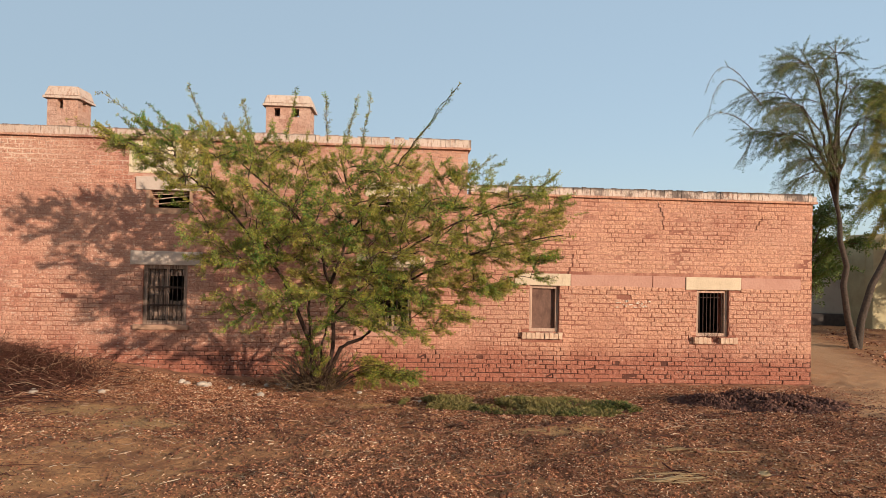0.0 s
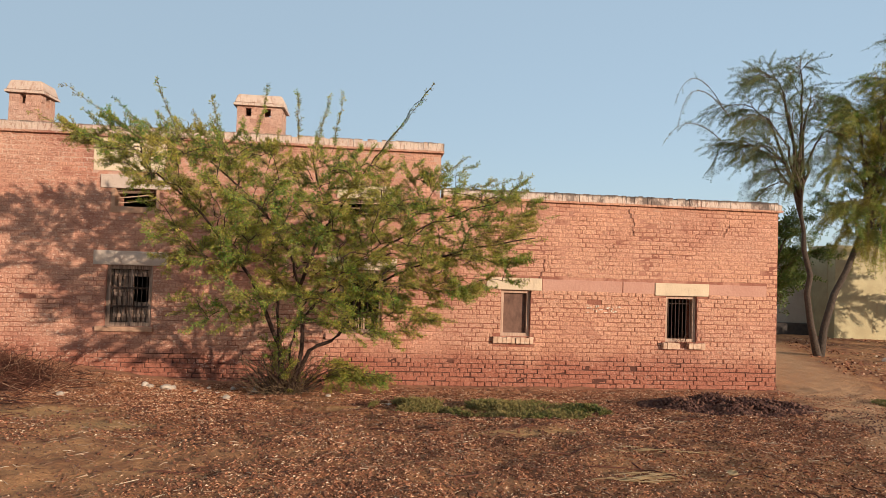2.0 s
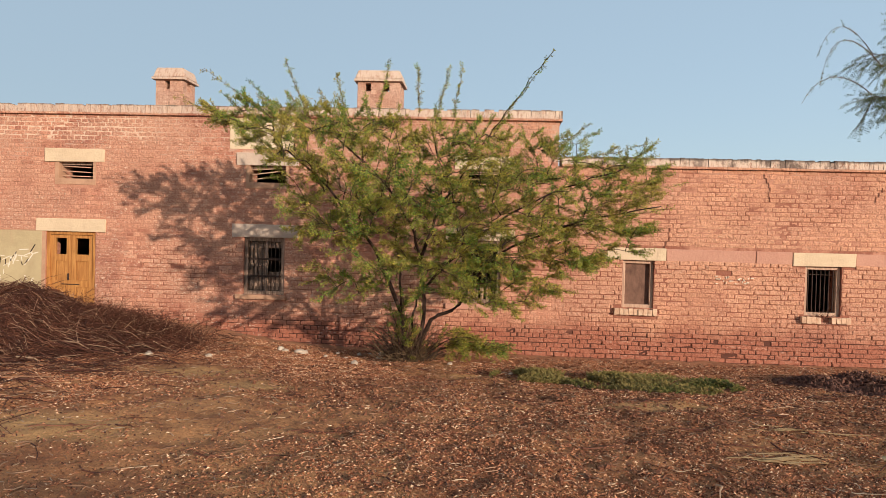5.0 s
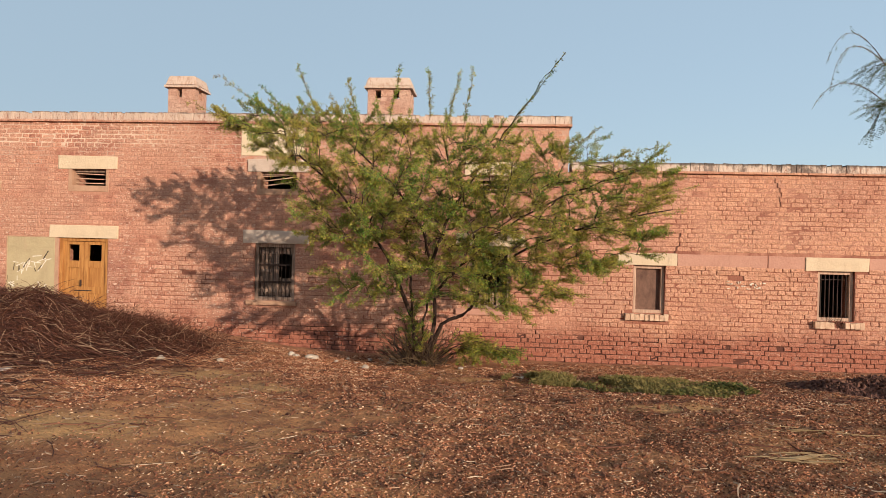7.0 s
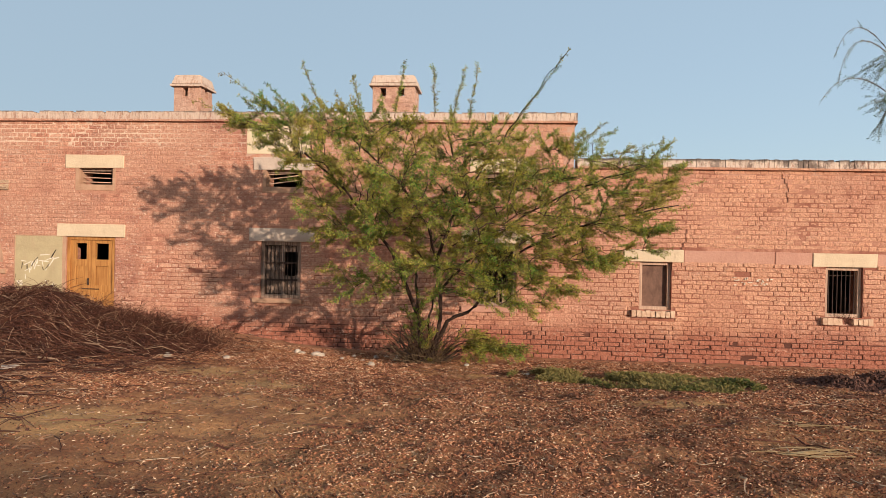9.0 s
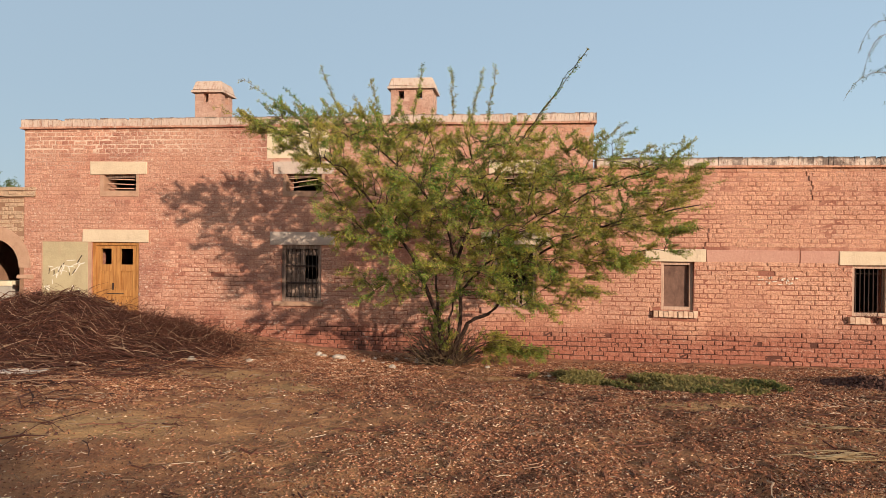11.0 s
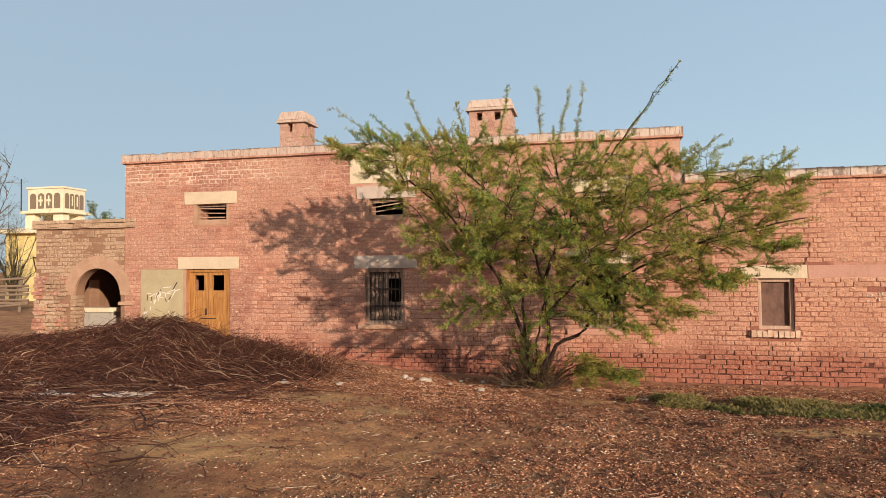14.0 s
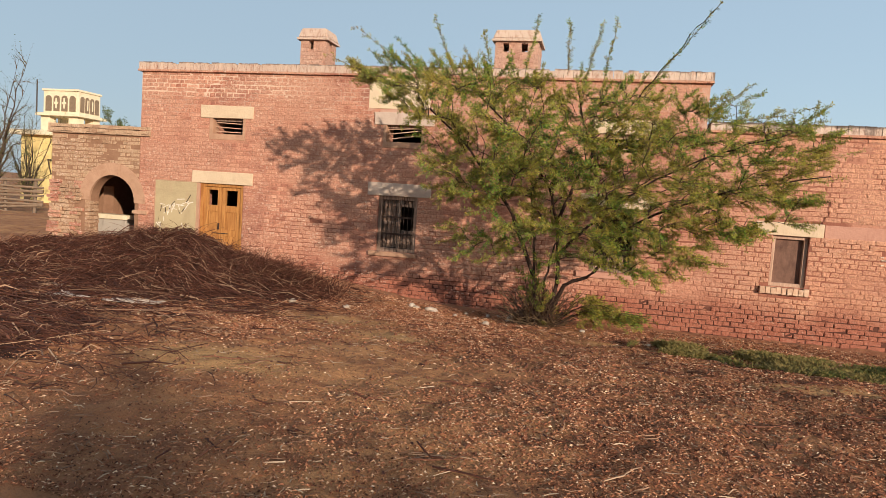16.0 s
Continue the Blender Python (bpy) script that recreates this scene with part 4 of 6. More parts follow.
def thorn_bush():
    p = Plant(11, 0.038, 0.0062, 0.0160, 0.0, 0.5)
    p.spray, p.feather = 0.70, 0.62
    base = Vector((-1.66, 10.42, 0.05))
    joints = []
    for r0, r1, line in BUSH_STEMS:
        pts = p.wobble(along(line, 22), 0.018)
        tube(p.v, p.f, pts, [r0 + (r1 - r0) * (i / 21) ** 0.8 for i in range(22)], 7)
        joints += [q for q in pts if q.z > 0.9]
    # the crown is filled evenly from the heart outwards, each limb springing from the nearest wood
    heart = Vector((-1.4, 9.65, 1.9))
    tips = []
    while len(tips) < 520:
        best, gap = None, -1.0
        for n in range(7):
            deg, q = p.r.uniform(0, 360), p.r.uniform(0.02, 1.0) ** 0.62
            reach = float(np.interp(deg, CROWN_ANGLE, CROWN_REACH))
            if p.r.random() > (reach / 3.75) ** 1.5 * (0.2 if 183 < deg < 335 else 1.5 if 100 < deg < 155 else 1.0):
                continue
            depth = math.sqrt(max(0.02, 1.04 - q * q))
            c = heart + Vector((reach * q * math.cos(radians(deg)), p.r.uniform(-1.45, 1.15) * depth, reach * q * math.sin(radians(deg))))
            d = min([(c - o[0]).length_squared for o in tips] or [9.0])
            if d > gap:
                best, gap = (c, q, deg), d
        if best:
            tips.append(best)
    tips.sort(key=lambda o: (o[0] - heart).length)
    for tip, q, deg in tips:
        b = min(joints, key=lambda k: (k - tip).length + (0.5 if k.z > tip.z + 0.1 else 0.0) + (0.35 if (k - heart).length > (tip - heart).length else 0.0))
        span = (tip - b).length
        ctrl = b + (tip - b) * 0.5 + Vector((0, 0, 0.05 + 0.08 * span)) + p.rnd() * 0.10 * span
        droop = -0.20 if deg > 285 else -0.08 if deg < 20 else 0.02
        pts = p.limb(b, ctrl, tip, 0.0045 + 0.006 * (1 - q), 0.08, 0.09, 0.29, 6, 0.155, 5, droop, 7)
        joints += pts[2:]
        if q > 0.86:
            out = (tip - heart).normalized() + Vector((0, 0, 0.12)) + p.rnd() * 0.2
            p.branch(tip, out.normalized(), p.r.uniform(0.15, 0.38), 0.004, 9, 0.07)
    # upright whips that stand clear of the crown
    whips = [(-3.0, 9.0, 3.3, -4.05, 8.7, 3.95), (-2.9, 9.0, 3.3, -3.55, 8.9, 3.85), (-2.7, 8.7, 3.3, -2.97, 8.5, 4.02), (-2.3, 8.9, 3.35, -2.45, 8.9, 3.95),
             (-1.9, 8.8, 3.4, -1.78, 8.7, 4.07), (-1.4, 8.7, 3.4, -1.40, 8.5, 3.95), (-1.2, 8.7, 3.3, -1.05, 8.6, 3.95), (-1.0, 8.7, 3.3, -0.88, 8.5, 3.95), (-0.45, 9.2, 3.4, 0.17, 8.4, 4.13), (0.1, 9.0, 3.0, 0.68, 9.0, 3.40),
             (0.3, 9.2, 2.95, 1.45, 9.2, 3.20), (-3.2, 9.3, 3.2, -4.65, 9.2, 3.72), (0.7, 9.3, 2.5, 1.95, 9.3, 2.72), (0.6, 9.2, 2.7, 1.75, 9.1, 2.95), (0.8, 9.4, 2.3, 1.8, 9.3, 2.40), (0.5, 9.5, 2.2, 1.6, 9.4, 2.15), (-2.3, 9.4, 2.0, -3.1, 9.2, 2.05), (-2.4, 9.4, 2.4, -3.3, 9.2, 2.45), (-3.3, 9.0, 3.2, -4.2, 9.0, 3.6)]
    for a in whips:
        s, e = Vector(a[:3]), Vector(a[3:])
        pts = p.wobble(bezier(s, (s + e) / 2 + Vector((0, 0, -0.06)), e, 9), 0.012)
        tube(p.tv, p.tf, pts, [0.005 - 0.0004 * i for i in range(9)], 4)
        for u, w in zip(pts[1:], pts[2:]):
            for i in range(3):
                d = ((w - u).normalized() + p.rnd() * 0.75).normalized()
                p.twig(u.lerp(w, i / 3), d, p.r.uniform(0.03, 0.075), 0.0)
    # leafy low growth trailing to one side, sprouts, and bare dead stalks about the foot
    for i in range(11):
        e = base + Vector((p.r.uniform(0.7, 1.45), p.r.uniform(-0.4, 0.3), p.r.uniform(0.05, 0.5)))
        p.limb(base + Vector((0.15, 0, 0)), base + Vector((0.65, -0.1, p.r.uniform(0.4, 0.8))), e, 0.009, 0.4, 0.08, 0.26, 4, 0.14, 4, -0.25, 7)
    for i in range(8):
        e = base + Vector((p.r.uniform(-0.3, 0.55), p.r.uniform(-0.4, 0.1), p.r.uniform(0.45, 1.05)))
        p.limb(base + p.rnd() * 0.06, base + (e - base) * 0.5 + p.rnd() * 0.1, e, 0.008, 0.4, 0.09, 0.18, 4, 0.12, 4, 0, 6)
    for i in range(420):
        a = p.r.uniform(0, 6.28)
        e = base + Vector((math.cos(a) * p.r.uniform(0.1, 0.75), math.sin(a) * 0.45, p.r.uniform(0.05, 0.7)))
        vs, fs = (p.v, p.f) if i % 3 == 0 else (p.tv, p.tf)
        tube(vs, fs, p.wobble(bezier(base + Vector((p.r.uniform(-0.25, 0.3), p.r.uniform(-0.2, 0.2), 0)), base + (e - base) * 0.5 + p.rnd() * 0.25, e, 6), 0.035), [0.008, 0.007, 0.006, 0.005, 0.004, 0.0025], 3)
    return p.finish("thorn_bush", tuple(base), "spreading thorn bush with feathery yellow-green leaves against the wall", "bush", M_BARK, M_LEAF)


thorn_bush()


def arching(p, fork, tips, r0, step, blen, twigs, twig_len, rise=0.9, lift=-0.2):
    """Limbs that rise from the fork and bow over towards their tips."""
    for x, y, z in tips:
        e = Vector((x, y, z))
        b = fork + Vector((0, 0, p.r.uniform(-0.5, 0.15)))
        ctrl = Vector((b.x + (x - b.x) * 0.38, (b.y + y) / 2, max(z, b.z) + rise))
        p.limb(b, ctrl, e, r0, 0.22, step, blen, twigs, twig_len, 5, lift)


def yard_trees():
    """Two slender trees that rise from nearly one foot behind the end of the building."""
    p = Plant(5, 0.055, 0.0085, 0.036, 0.32)
    p.spray, p.feather = 0.75, 0.6
    b = Vector((11.45, 17.2, -0.05))
    fork = Vector((11.0, 17.2, 3.3))
    stem = [b, b + Vector((-0.22, 0, 0.9)), b + Vector((-0.34, 0, 1.7)), b + Vector((-0.25, 0, 2.2)), b + Vector((-0.45, 0, 2.9)), fork]
    tube(p.v, p.f, stem, [0.11, 0.085, 0.078, 0.074, 0.066, 0.058], 8)
    tube(p.v, p.f, [fork, Vector((10.8, 17.2, 4.3)), Vector((10.75, 17.1, 5.4)), Vector((10.9, 17.0, 6.4))], [0.055, 0.045, 0.03, 0.012], 6)
    arching(p, fork + Vector((-0.1, 0, 0.8)), [(9.0, 16.6, 6.1), (9.1, 17.6, 6.7), (9.3, 16.5, 7.2), (9.7, 17.3, 7.5), (10.5, 16.8, 7.6), (9.2, 17.2, 5.4), (9.6, 16.6, 4.7),
                       (11.3, 17.3, 6.9), (11.7, 16.8, 5.9), (9.6, 17.6, 5.6), (10.2, 16.4, 5.0), (8.8, 17.8, 5.6), (9.8, 17.0, 4.4)], 0.045, 0.17, 0.95, 9, 0.5, 0.55)
    whip = [((8.6, 16.8, 6.2), (7.3, 16.6, 7.6), (7.0, 16.4, 5.6)), ((8.5, 17.0, 5.6), (7.4, 16.9, 6.5), (6.75, 16.7, 5.3)), ((8.6, 17.2, 6.6), (7.6, 17.0, 7.9), (7.1, 16.8, 6.4))]
    for a, c, e in whip:
        pts = bezier(Vector(a), Vector(c), Vector(e), 10)
        tube(p.tv, p.tf, pts, [0.012 - 0.001 * n for n in range(10)], 4)
        for u, w in zip(pts, pts[1:]):
            p.twig(u, ((w - u).normalized() + p.rnd() * 0.7).normalized(), 0.2)
    p.finish("slender_tree", tuple(b), "slender upright tree with thin drooping feathery foliage", "tree", M_BARK2, M_LEAF2, "trees beside the path")
    p = Plant(6, 0.075, 0.010, 0.032, 0.55)
    p.spray, p.feather = 0.58, 0.5
    b = Vector((11.55, 17.25, -0.05))
    fork = Vector((13.0, 17.6, 3.4))
    stem = [b, b + Vector((0.1, 0, 0.8)), b + Vector((0.45, 0.1, 1.7)), b + Vector((0.9, 0.2, 2.4)), fork]
    tube(p.v, p.f, stem, [0.11, 0.095, 0.088, 0.08, 0.07], 8)
    arching(p, fork + Vector((0.2, 0, 0.5)), [(12.1, 17.0, 6.4), (12.6, 17.8, 7.0), (13.5, 17.0, 7.4), (14.6, 17.8, 7.4), (15.4, 17.2, 6.8), (12.1, 17.4, 5.2), (14.4, 17.0, 4.6), (13.2, 16.6, 5.6),
                       (15.7, 17.6, 5.2), (12.4, 16.8, 4.2), (14.9, 16.6, 3.6), (13.6, 17.9, 6.2), (14.0, 17.2, 5.4), (15.2, 17.9, 7.9), (14.2, 17.4, 8.1), (16.2, 17.0, 6.2), (16.0, 17.4, 7.4), (13.0, 17.2, 4.8), (15.2, 17.0, 4.4), (12.3, 17.2, 3.3), (12.9, 16.8, 2.9), (13.7, 17.2, 3.1), (14.4, 17.0, 2.9), (13.2, 17.6, 3.7), (12.0, 17.5, 3.9)], 0.05, 0.15, 1.0, 11, 0.5, 0.6)
    p.finish("slender_tree", tuple(b), "leaning tree with a thicker olive-green crown", "tree", M_BARK2, M_LEAF, "trees beside the path")
    p = Plant(9, 0.13, 0.03, 0.06, 0.3)
    b = Vector((19.6, 17.6, -0.05))
    fork = Vector((19.5, 17.6, 2.2))
    tube(p.v, p.f, [b, b + Vector((0.1, 0, 1.1)), fork], [0.14, 0.12, 0.1], 8)
    arching(p, fork, [(fork.x + p.r.uniform(-2.8, 2.6), fork.y + p.r.uniform(-2, 2), fork.z + p.r.uniform(-1.0, 3.4)) for i in range(26)], 0.05, 0.25, 0.9, 7, 0.45)
    p.finish("slender_tree", tuple(b), "low-branching tree that shades the yard wall", "tree", M_BARK2, M_LEAF2, "trees beside the path")
    for sd, at, wide, low, high, n in ((7, (12.4, 21.0, -0.05), 1.8, 1.5, 3.9, 20), (10, (21.5, 27.0, 0.0), 4.2, 2.6, 6.2, 22)):
        p = Plant(sd, 0.11, 0.026, 0.06, 0.2)
        b = Vector(at)
        tips = [(b.x + p.r.uniform(-wide, wide), b.y + p.r.uniform(-1, 1), p.r.uniform(low, high)) for i in range(n)]
        arching(p, b + Vector((0, 0, low * 0.7)), tips, 0.06, 0.22, 0.8, 7, 0.4, 0.4, 0)
        tube(p.v, p.f, [b, b + Vector((0, 0, low * 0.75))], [0.12, 0.09], 7)
        p.finish("shade_tree", at, "dense dark-green tree behind the yard wall", "tree", M_BARK2, M_LEAF2, "shade trees at the yard")
    p = Plant(8, 0.10, 0.016, 0.08, 0.3)
    b = Vector((26.5, 29.0, 0.0))
    tube(p.v, p.f, [b, b + Vector((0.2, 0, 7.0))], [0.3, 0.2], 8)
    arching(p, b + Vector((0.2, 0, 6.6)), [(b.x + p.r.uniform(-4.2, 3.5), b.y + p.r.uniform(-2, 2), p.r.uniform(8.0, 13.5)) for i in range(18)], 0.12, 0.3, 1.5, 8, 0.7, 1.0)
    p.finish("tall_tree", tuple(b), "tall thin-leaved tree beyond the yard wall", "tree", M_BARK2, M_LEAF2)


yard_trees()


def yard_shade_tree():
    """An unseen flat-crowned tree, added on the sunny side to shade the near ground."""
    p = Plant(31, 0.12, 0.03, 0.05, 0.1, 0.4)
    b = Vector((12.7, -15.2, 0.4))
    fork = Vector((12.7, -15.2, 4.0))
    tube(p.v, p.f, [b, b + Vector((0.15, 0, 1.8)), fork], [0.2, 0.16, 0.13], 8)
    tips = [(b.x + 2.7 * math.cos(i * 2.4) * math.sqrt((i + 1) / 25), b.y + 2.7 * math.sin(i * 2.4) * math.sqrt((i + 1) / 25), p.r.uniform(5.1, 6.1)) for i in range(25)]
    arching(p, fork, tips, 0.06, 0.24, 0.7, 5, 0.35, 0.3, 0)
    p.finish("shade_tree", tuple(b), "unseen flat-crowned tree added to shade the open ground", "tree", M_BARK2, M_LEAF2, "shade trees at the yard")


yard_shade_tree()


def far_plants():
    # leafless tree at the edge of the goat yard
    p = Plant(21, 0.06, 0.008, 0.3)
    b = Vector((-24.2, 22.0, 0.3))
    for i in range(12):
        e = b + Vector((p.r.uniform(-2.2, 1.6), p.r.uniform(-1, 1), p.r.uniform(3.0, 6.6)))
        p.limb(b, b + Vector((0, 0, 2.2)), e, 0.07, 0.25, 0.3, 0.9, 5, 0.45, 5)
    p.finish("bare_tree", tuple(b), "grey nearly leafless tree in the goat yard", "tree", M_BARK2, M_LEAF2)
    # green crowns that show above the porch and beside the tower
    p = Plant(22, 0.11, 0.022, 0.06)
    b = Vector((-22.0, 27.0, 0.0))
    for i in range(9):
        e = b + Vector((p.r.uniform(-1.0, 1.6), p.r.uniform(-1, 1), p.r.uniform(3.9, 5.1)))
        p.limb(b, b + Vector((0, 0, 3.0)), e, 0.09, 0.4, 0.25, 0.7, 6, 0.35, 5)
    p.finish("shade_tree", tuple(b), "round green tree behind the porch roof", "tree", M_BARK2, M_LEAF2)
    p = Plant(23, 0.05, 0.008, 0.25)
    b = Vector((-26.2, 25.5, 0.2))
    for i in range(14):
        e = b + Vector((p.r.uniform(-1.8, 1.4), p.r.uniform(-0.8, 0.8), p.r.uniform(1.8, 4.6)))
        p.limb(b, b + Vector((0, 0, 1.0)), e, 0.05, 0.2, 0.3, 0.7, 5, 0.35, 4)
    p.finish("bare_shrub", tuple(b), "tangle of leafless brown shrub stems", "shrub", M_BARK2, M_LEAF2)


far_plants()


# ---- far buildings ----
def arched_panel(x0, x1, z0, z1, y, along="x"):
    """A shallow arched niche panel, flat at the foot and round at the head."""
    bm = bmesh.new()
    c, r = (x0 + x1) / 2, (x1 - x0) / 2
    pts = [(x0, z0), (x1, z0)] + [(c + r * math.cos(math.pi * i / 8), z1 - r + r * math.sin(math.pi * i / 8)) for i in range(9)]
    rows = [[bm.verts.new((a, yy, b) if along == "x" else (yy, a, b)) for a, b in pts] for yy in (y, y + 0.04)]
    bm.faces.new(rows[0])
    bm.faces.new(rows[1])
    n = len(pts)
    for i in range(n):
        bm.faces.new((rows[0][i], rows[0][(i + 1) % n], rows[1][(i + 1) % n], rows[1][i]))
    return bm


def tower_house():
    h = empty("tower_house", (-27.5, 30.0, 0.2), "yellow plastered house with a cream arcaded roof tower", "house")
    y = 28.0
    # tower stands behind the lower wing of the house
    part("wall", box(-29.2, -25.5, y, y + 5.0, 0.0, 3.75, 0.01), M_CREAM, h, "yellow plastered wall")
    roof = part("roof", box(-29.55, -25.2, y - 0.4, y + 5.2, 3.76, 4.0, 0.03), M_PALE, h, "cream eaves slab")
    x0, x1, y0, y1 = -28.2, -26.15, y + 0.3, y + 1.75
    for x, yy in ((x0 + 0.2, y0 + 0.2), (x1 - 0.2, y0 + 0.2), (x1 - 0.2, y1 - 0.2), (x0 + 0.2, y1 - 0.2)):
        part("pillar", box(x - 0.35, x + 0.2, yy - 0.2, yy + 0.2, 4.0, 4.75, 0.01), M_PALE, h)
    part("tower_floor", box(x0 - 0.25, x1 + 0.25, y0 - 0.25, y1 + 0.25, 4.76, 4.90, 0.02), M_PALE, h, "cream ledge")
    part("parapet", box(x0, x1, y0, y1, 4.90, 6.0, 0.015), M_PALE, h, "cream parapet with arched niches")
    part("coping", box(x0 - 0.06, x1 + 0.06, y0 - 0.06, y1 + 0.06, 6.0, 6.1, 0.02), M_PALE, h)
    for i in range(4):
        a = x0 + 0.16 + i * 0.47
        ob = part("niche", arched_panel(a, a + 0.34, 5.02, 5.78, y0 - 0.045), M_GRILLE, h, "brown arched grille")
        if i in (1, 2):
            part("star", box(a + 0.13, a + 0.21, y0 - 0.06, y0 - 0.046, 5.15, 5.65), M_PALE, ob)
            part("star", box(a + 0.05, a + 0.29, y0 - 0.064, y0 - 0.05, 5.36, 5.46), M_PALE, ob)
    for i in range(4):
        a = y0 + 0.12 + i * 0.32
        ob = part("niche", arched_panel(a, a + 0.24, 5.02, 5.78, x1 + 0.004, "y"), M_GRILLE, h, "brown arched grille")
        if i in (1, 2):
            part("star", box(x1 + 0.045, x1 + 0.06, a + 0.09, a + 0.15, 5.15, 5.65), M_PALE, ob)
    part("window", box(-27.0, -26.5, y - 0.04, y + 0.01, 3.35, 3.65), M_GRILLE, h, "small brown window")
    rod(h, "drain_pipe", (-27.5, y - 0.08, 2.6), (-26.2, y - 0.08, 2.35), 0.03, M_BARK2)
    rod(h, "drain_pipe", (-27.5, y - 0.08, 2.6), (-27.3, y - 0.08, 1.9), 0.03, M_BARK2)
    rod(h, "mast", (x0 - 0.1, y0 - 0.3, 4.9), (x0 - 0.1, y0 - 0.3, 6.5), 0.03, M_BARK2)


tower_house()


def yard_walls():
    w = tagged(part("wall_yard_grey", box(7.2, 16.2, 24.0, 24.4, -0.2, 2.9, 0.02, 0.02), M_GREYWALL), "shaded grey plastered yard building", "wall", kind="structure")
    tagged(part("wall_yard_plinth", box(7.2, 16.1, 23.7, 23.98, -0.2, 0.45, 0.03, 0.02), M_DARK), "dark plinth along the yard building", "plinth", kind="structure")
    tagged(part("wall_yard", box(16.0, 34.0, 22.6, 22.95, -0.2, 3.35, 0.02, 0.03), M_YELWALL), "sunlit straw-coloured plastered yard wall", "wall", kind="structure")
    tagged(part("wall_yard_return", box(16.0, 16.35, 22.95, 24.0, -0.2, 3.35, 0.02, 0.03), M_YELWALL), "end of the straw-coloured yard wall", "wall", kind="structure")
    rng = random.Random(8)
    for i in range(14):
        stone((rng.uniform(12.5, 20), rng.uniform(15.5, 21)), rng.uniform(0.05, 0.14), rng, "rubble lump lying beside the path", "rubble beside the path")


def stone(xy, size, rng, label, group, category="stone"):
    bm = bmesh.new()
    bmesh.ops.create_icosphere(bm, subdivisions=2, radius=size)
    sq = (rng.uniform(0.8, 1.4), rng.uniform(0.7, 1.2), rng.uniform(0.5, 0.8))
    sd = rng.uniform(0, 99)
    for v in bm.verts:
        f = 1 + 0.45 * noise.noise(v.co / size * 0.9 + Vector((sd, 0, 0)))
        v.co = Vector((v.co.x * sq[0], v.co.y * sq[1], v.co.z * sq[2])) * f
    ob = tagged(part("stone", bm, M_STONE), label, category, group)
    ob.matrix_world = pose(xy[0], xy[1], ground_z(*xy) + size * 0.3, rng.uniform(-15, 15), rng.uniform(-15, 15), rng.uniform(0, 360))
    return ob


yard_walls()

rng = random.Random(31)
for i in range(16):
    t = rng.random()
    stone((-3.6 + 1.6 * t + rng.uniform(-0.1, 0.1), 10.75 + rng.uniform(-0.25, 0.35)), rng.uniform(0.025, 0.07), rng, "pale lump of broken plaster at the foot of the wall", "plaster lumps under the bush")
stone((-3.36, 10.7), 0.075, rng, "larger pale lump of plaster at the wall foot", "plaster lumps under the bush")
for x, y, s in ((-5.0, 9.3, 0.06), (-4.3, 9.6, 0.05), (1.0, 9.6, 0.045), (-1.0, 9.9, 0.04), (4.4, 9.2, 0.035), (-0.2, 9.0, 0.03), (-2.3, 9.7, 0.05)):
    stone((x, y), s, rng, "pale stone lying on the litter", "stones on the open ground")


# ---- fence of the goat yard ----
def yard_fence():
    f = empty("pole_fence", (-24, 20.5, 0.4), "rough pole fence of the goat yard with grey rails", "fence")
    rng = random.Random(12)
    for i in range(8):
        x = -29.5 + i * 1.25
        rod(f, "post", (x, 20.5, 0.2), (x + rng.uniform(-0.1, 0.1), 20.5, 1.65), 0.06, M_STICKW, 6)
    for j in range(9):
        z = 0.45 + j * 0.14
        for i in range(3):
            x = -29.9 + i * 3.1
            rod(f, "rail", (x, 20.42 + rng.uniform(-0.05, 0.05), z + rng.uniform(-0.13, 0.13)), (x + 3.4, 20.42, z + rng.uniform(-0.16, 0.16)), 0.045, M_STICKW, 5)


M_STICKW = wood_material("fence_wood", (0.13, 0.085, 0.056), (0.24, 0.165, 0.11), (0.1, 1, 1))
yard_fence()


# ---- brush pile ----
def pile_z(x, y):
    """Height of the heap of cut brush above the ground."""
    a = math.exp(-(((x + 7.15) / (0.8 if x > -7.15 else 1.8)) ** 2 + ((y - 9.7) / 1.15) ** 2))
    b = math.exp(-(((x + 9.9) / 1.9) ** 2 + ((y - 9.2) / 1.3) ** 2))
    c = math.exp(-(((x + 5.9) / 0.9) ** 2 + ((y - 10.2) / 0.8) ** 2))
    d = math.exp(-(((x + 6.9) / 1.1) ** 2 + ((y - 6.1) / 0.7) ** 2))
    e = math.exp(-(((x + 6.3) / 1.2) ** 2 + ((y - 4.9) / 0.9) ** 2))
    h = 0.58 * a + 0.28 * b + 0.18 * c + 0.13 * d + 0.09 * e
    return h * (1 + 0.35 * noise.noise((x * 1.4, y * 1.4, 6.0)) + 0.22 * noise.noise((x * 3.6, y * 3.6, 2.0)))


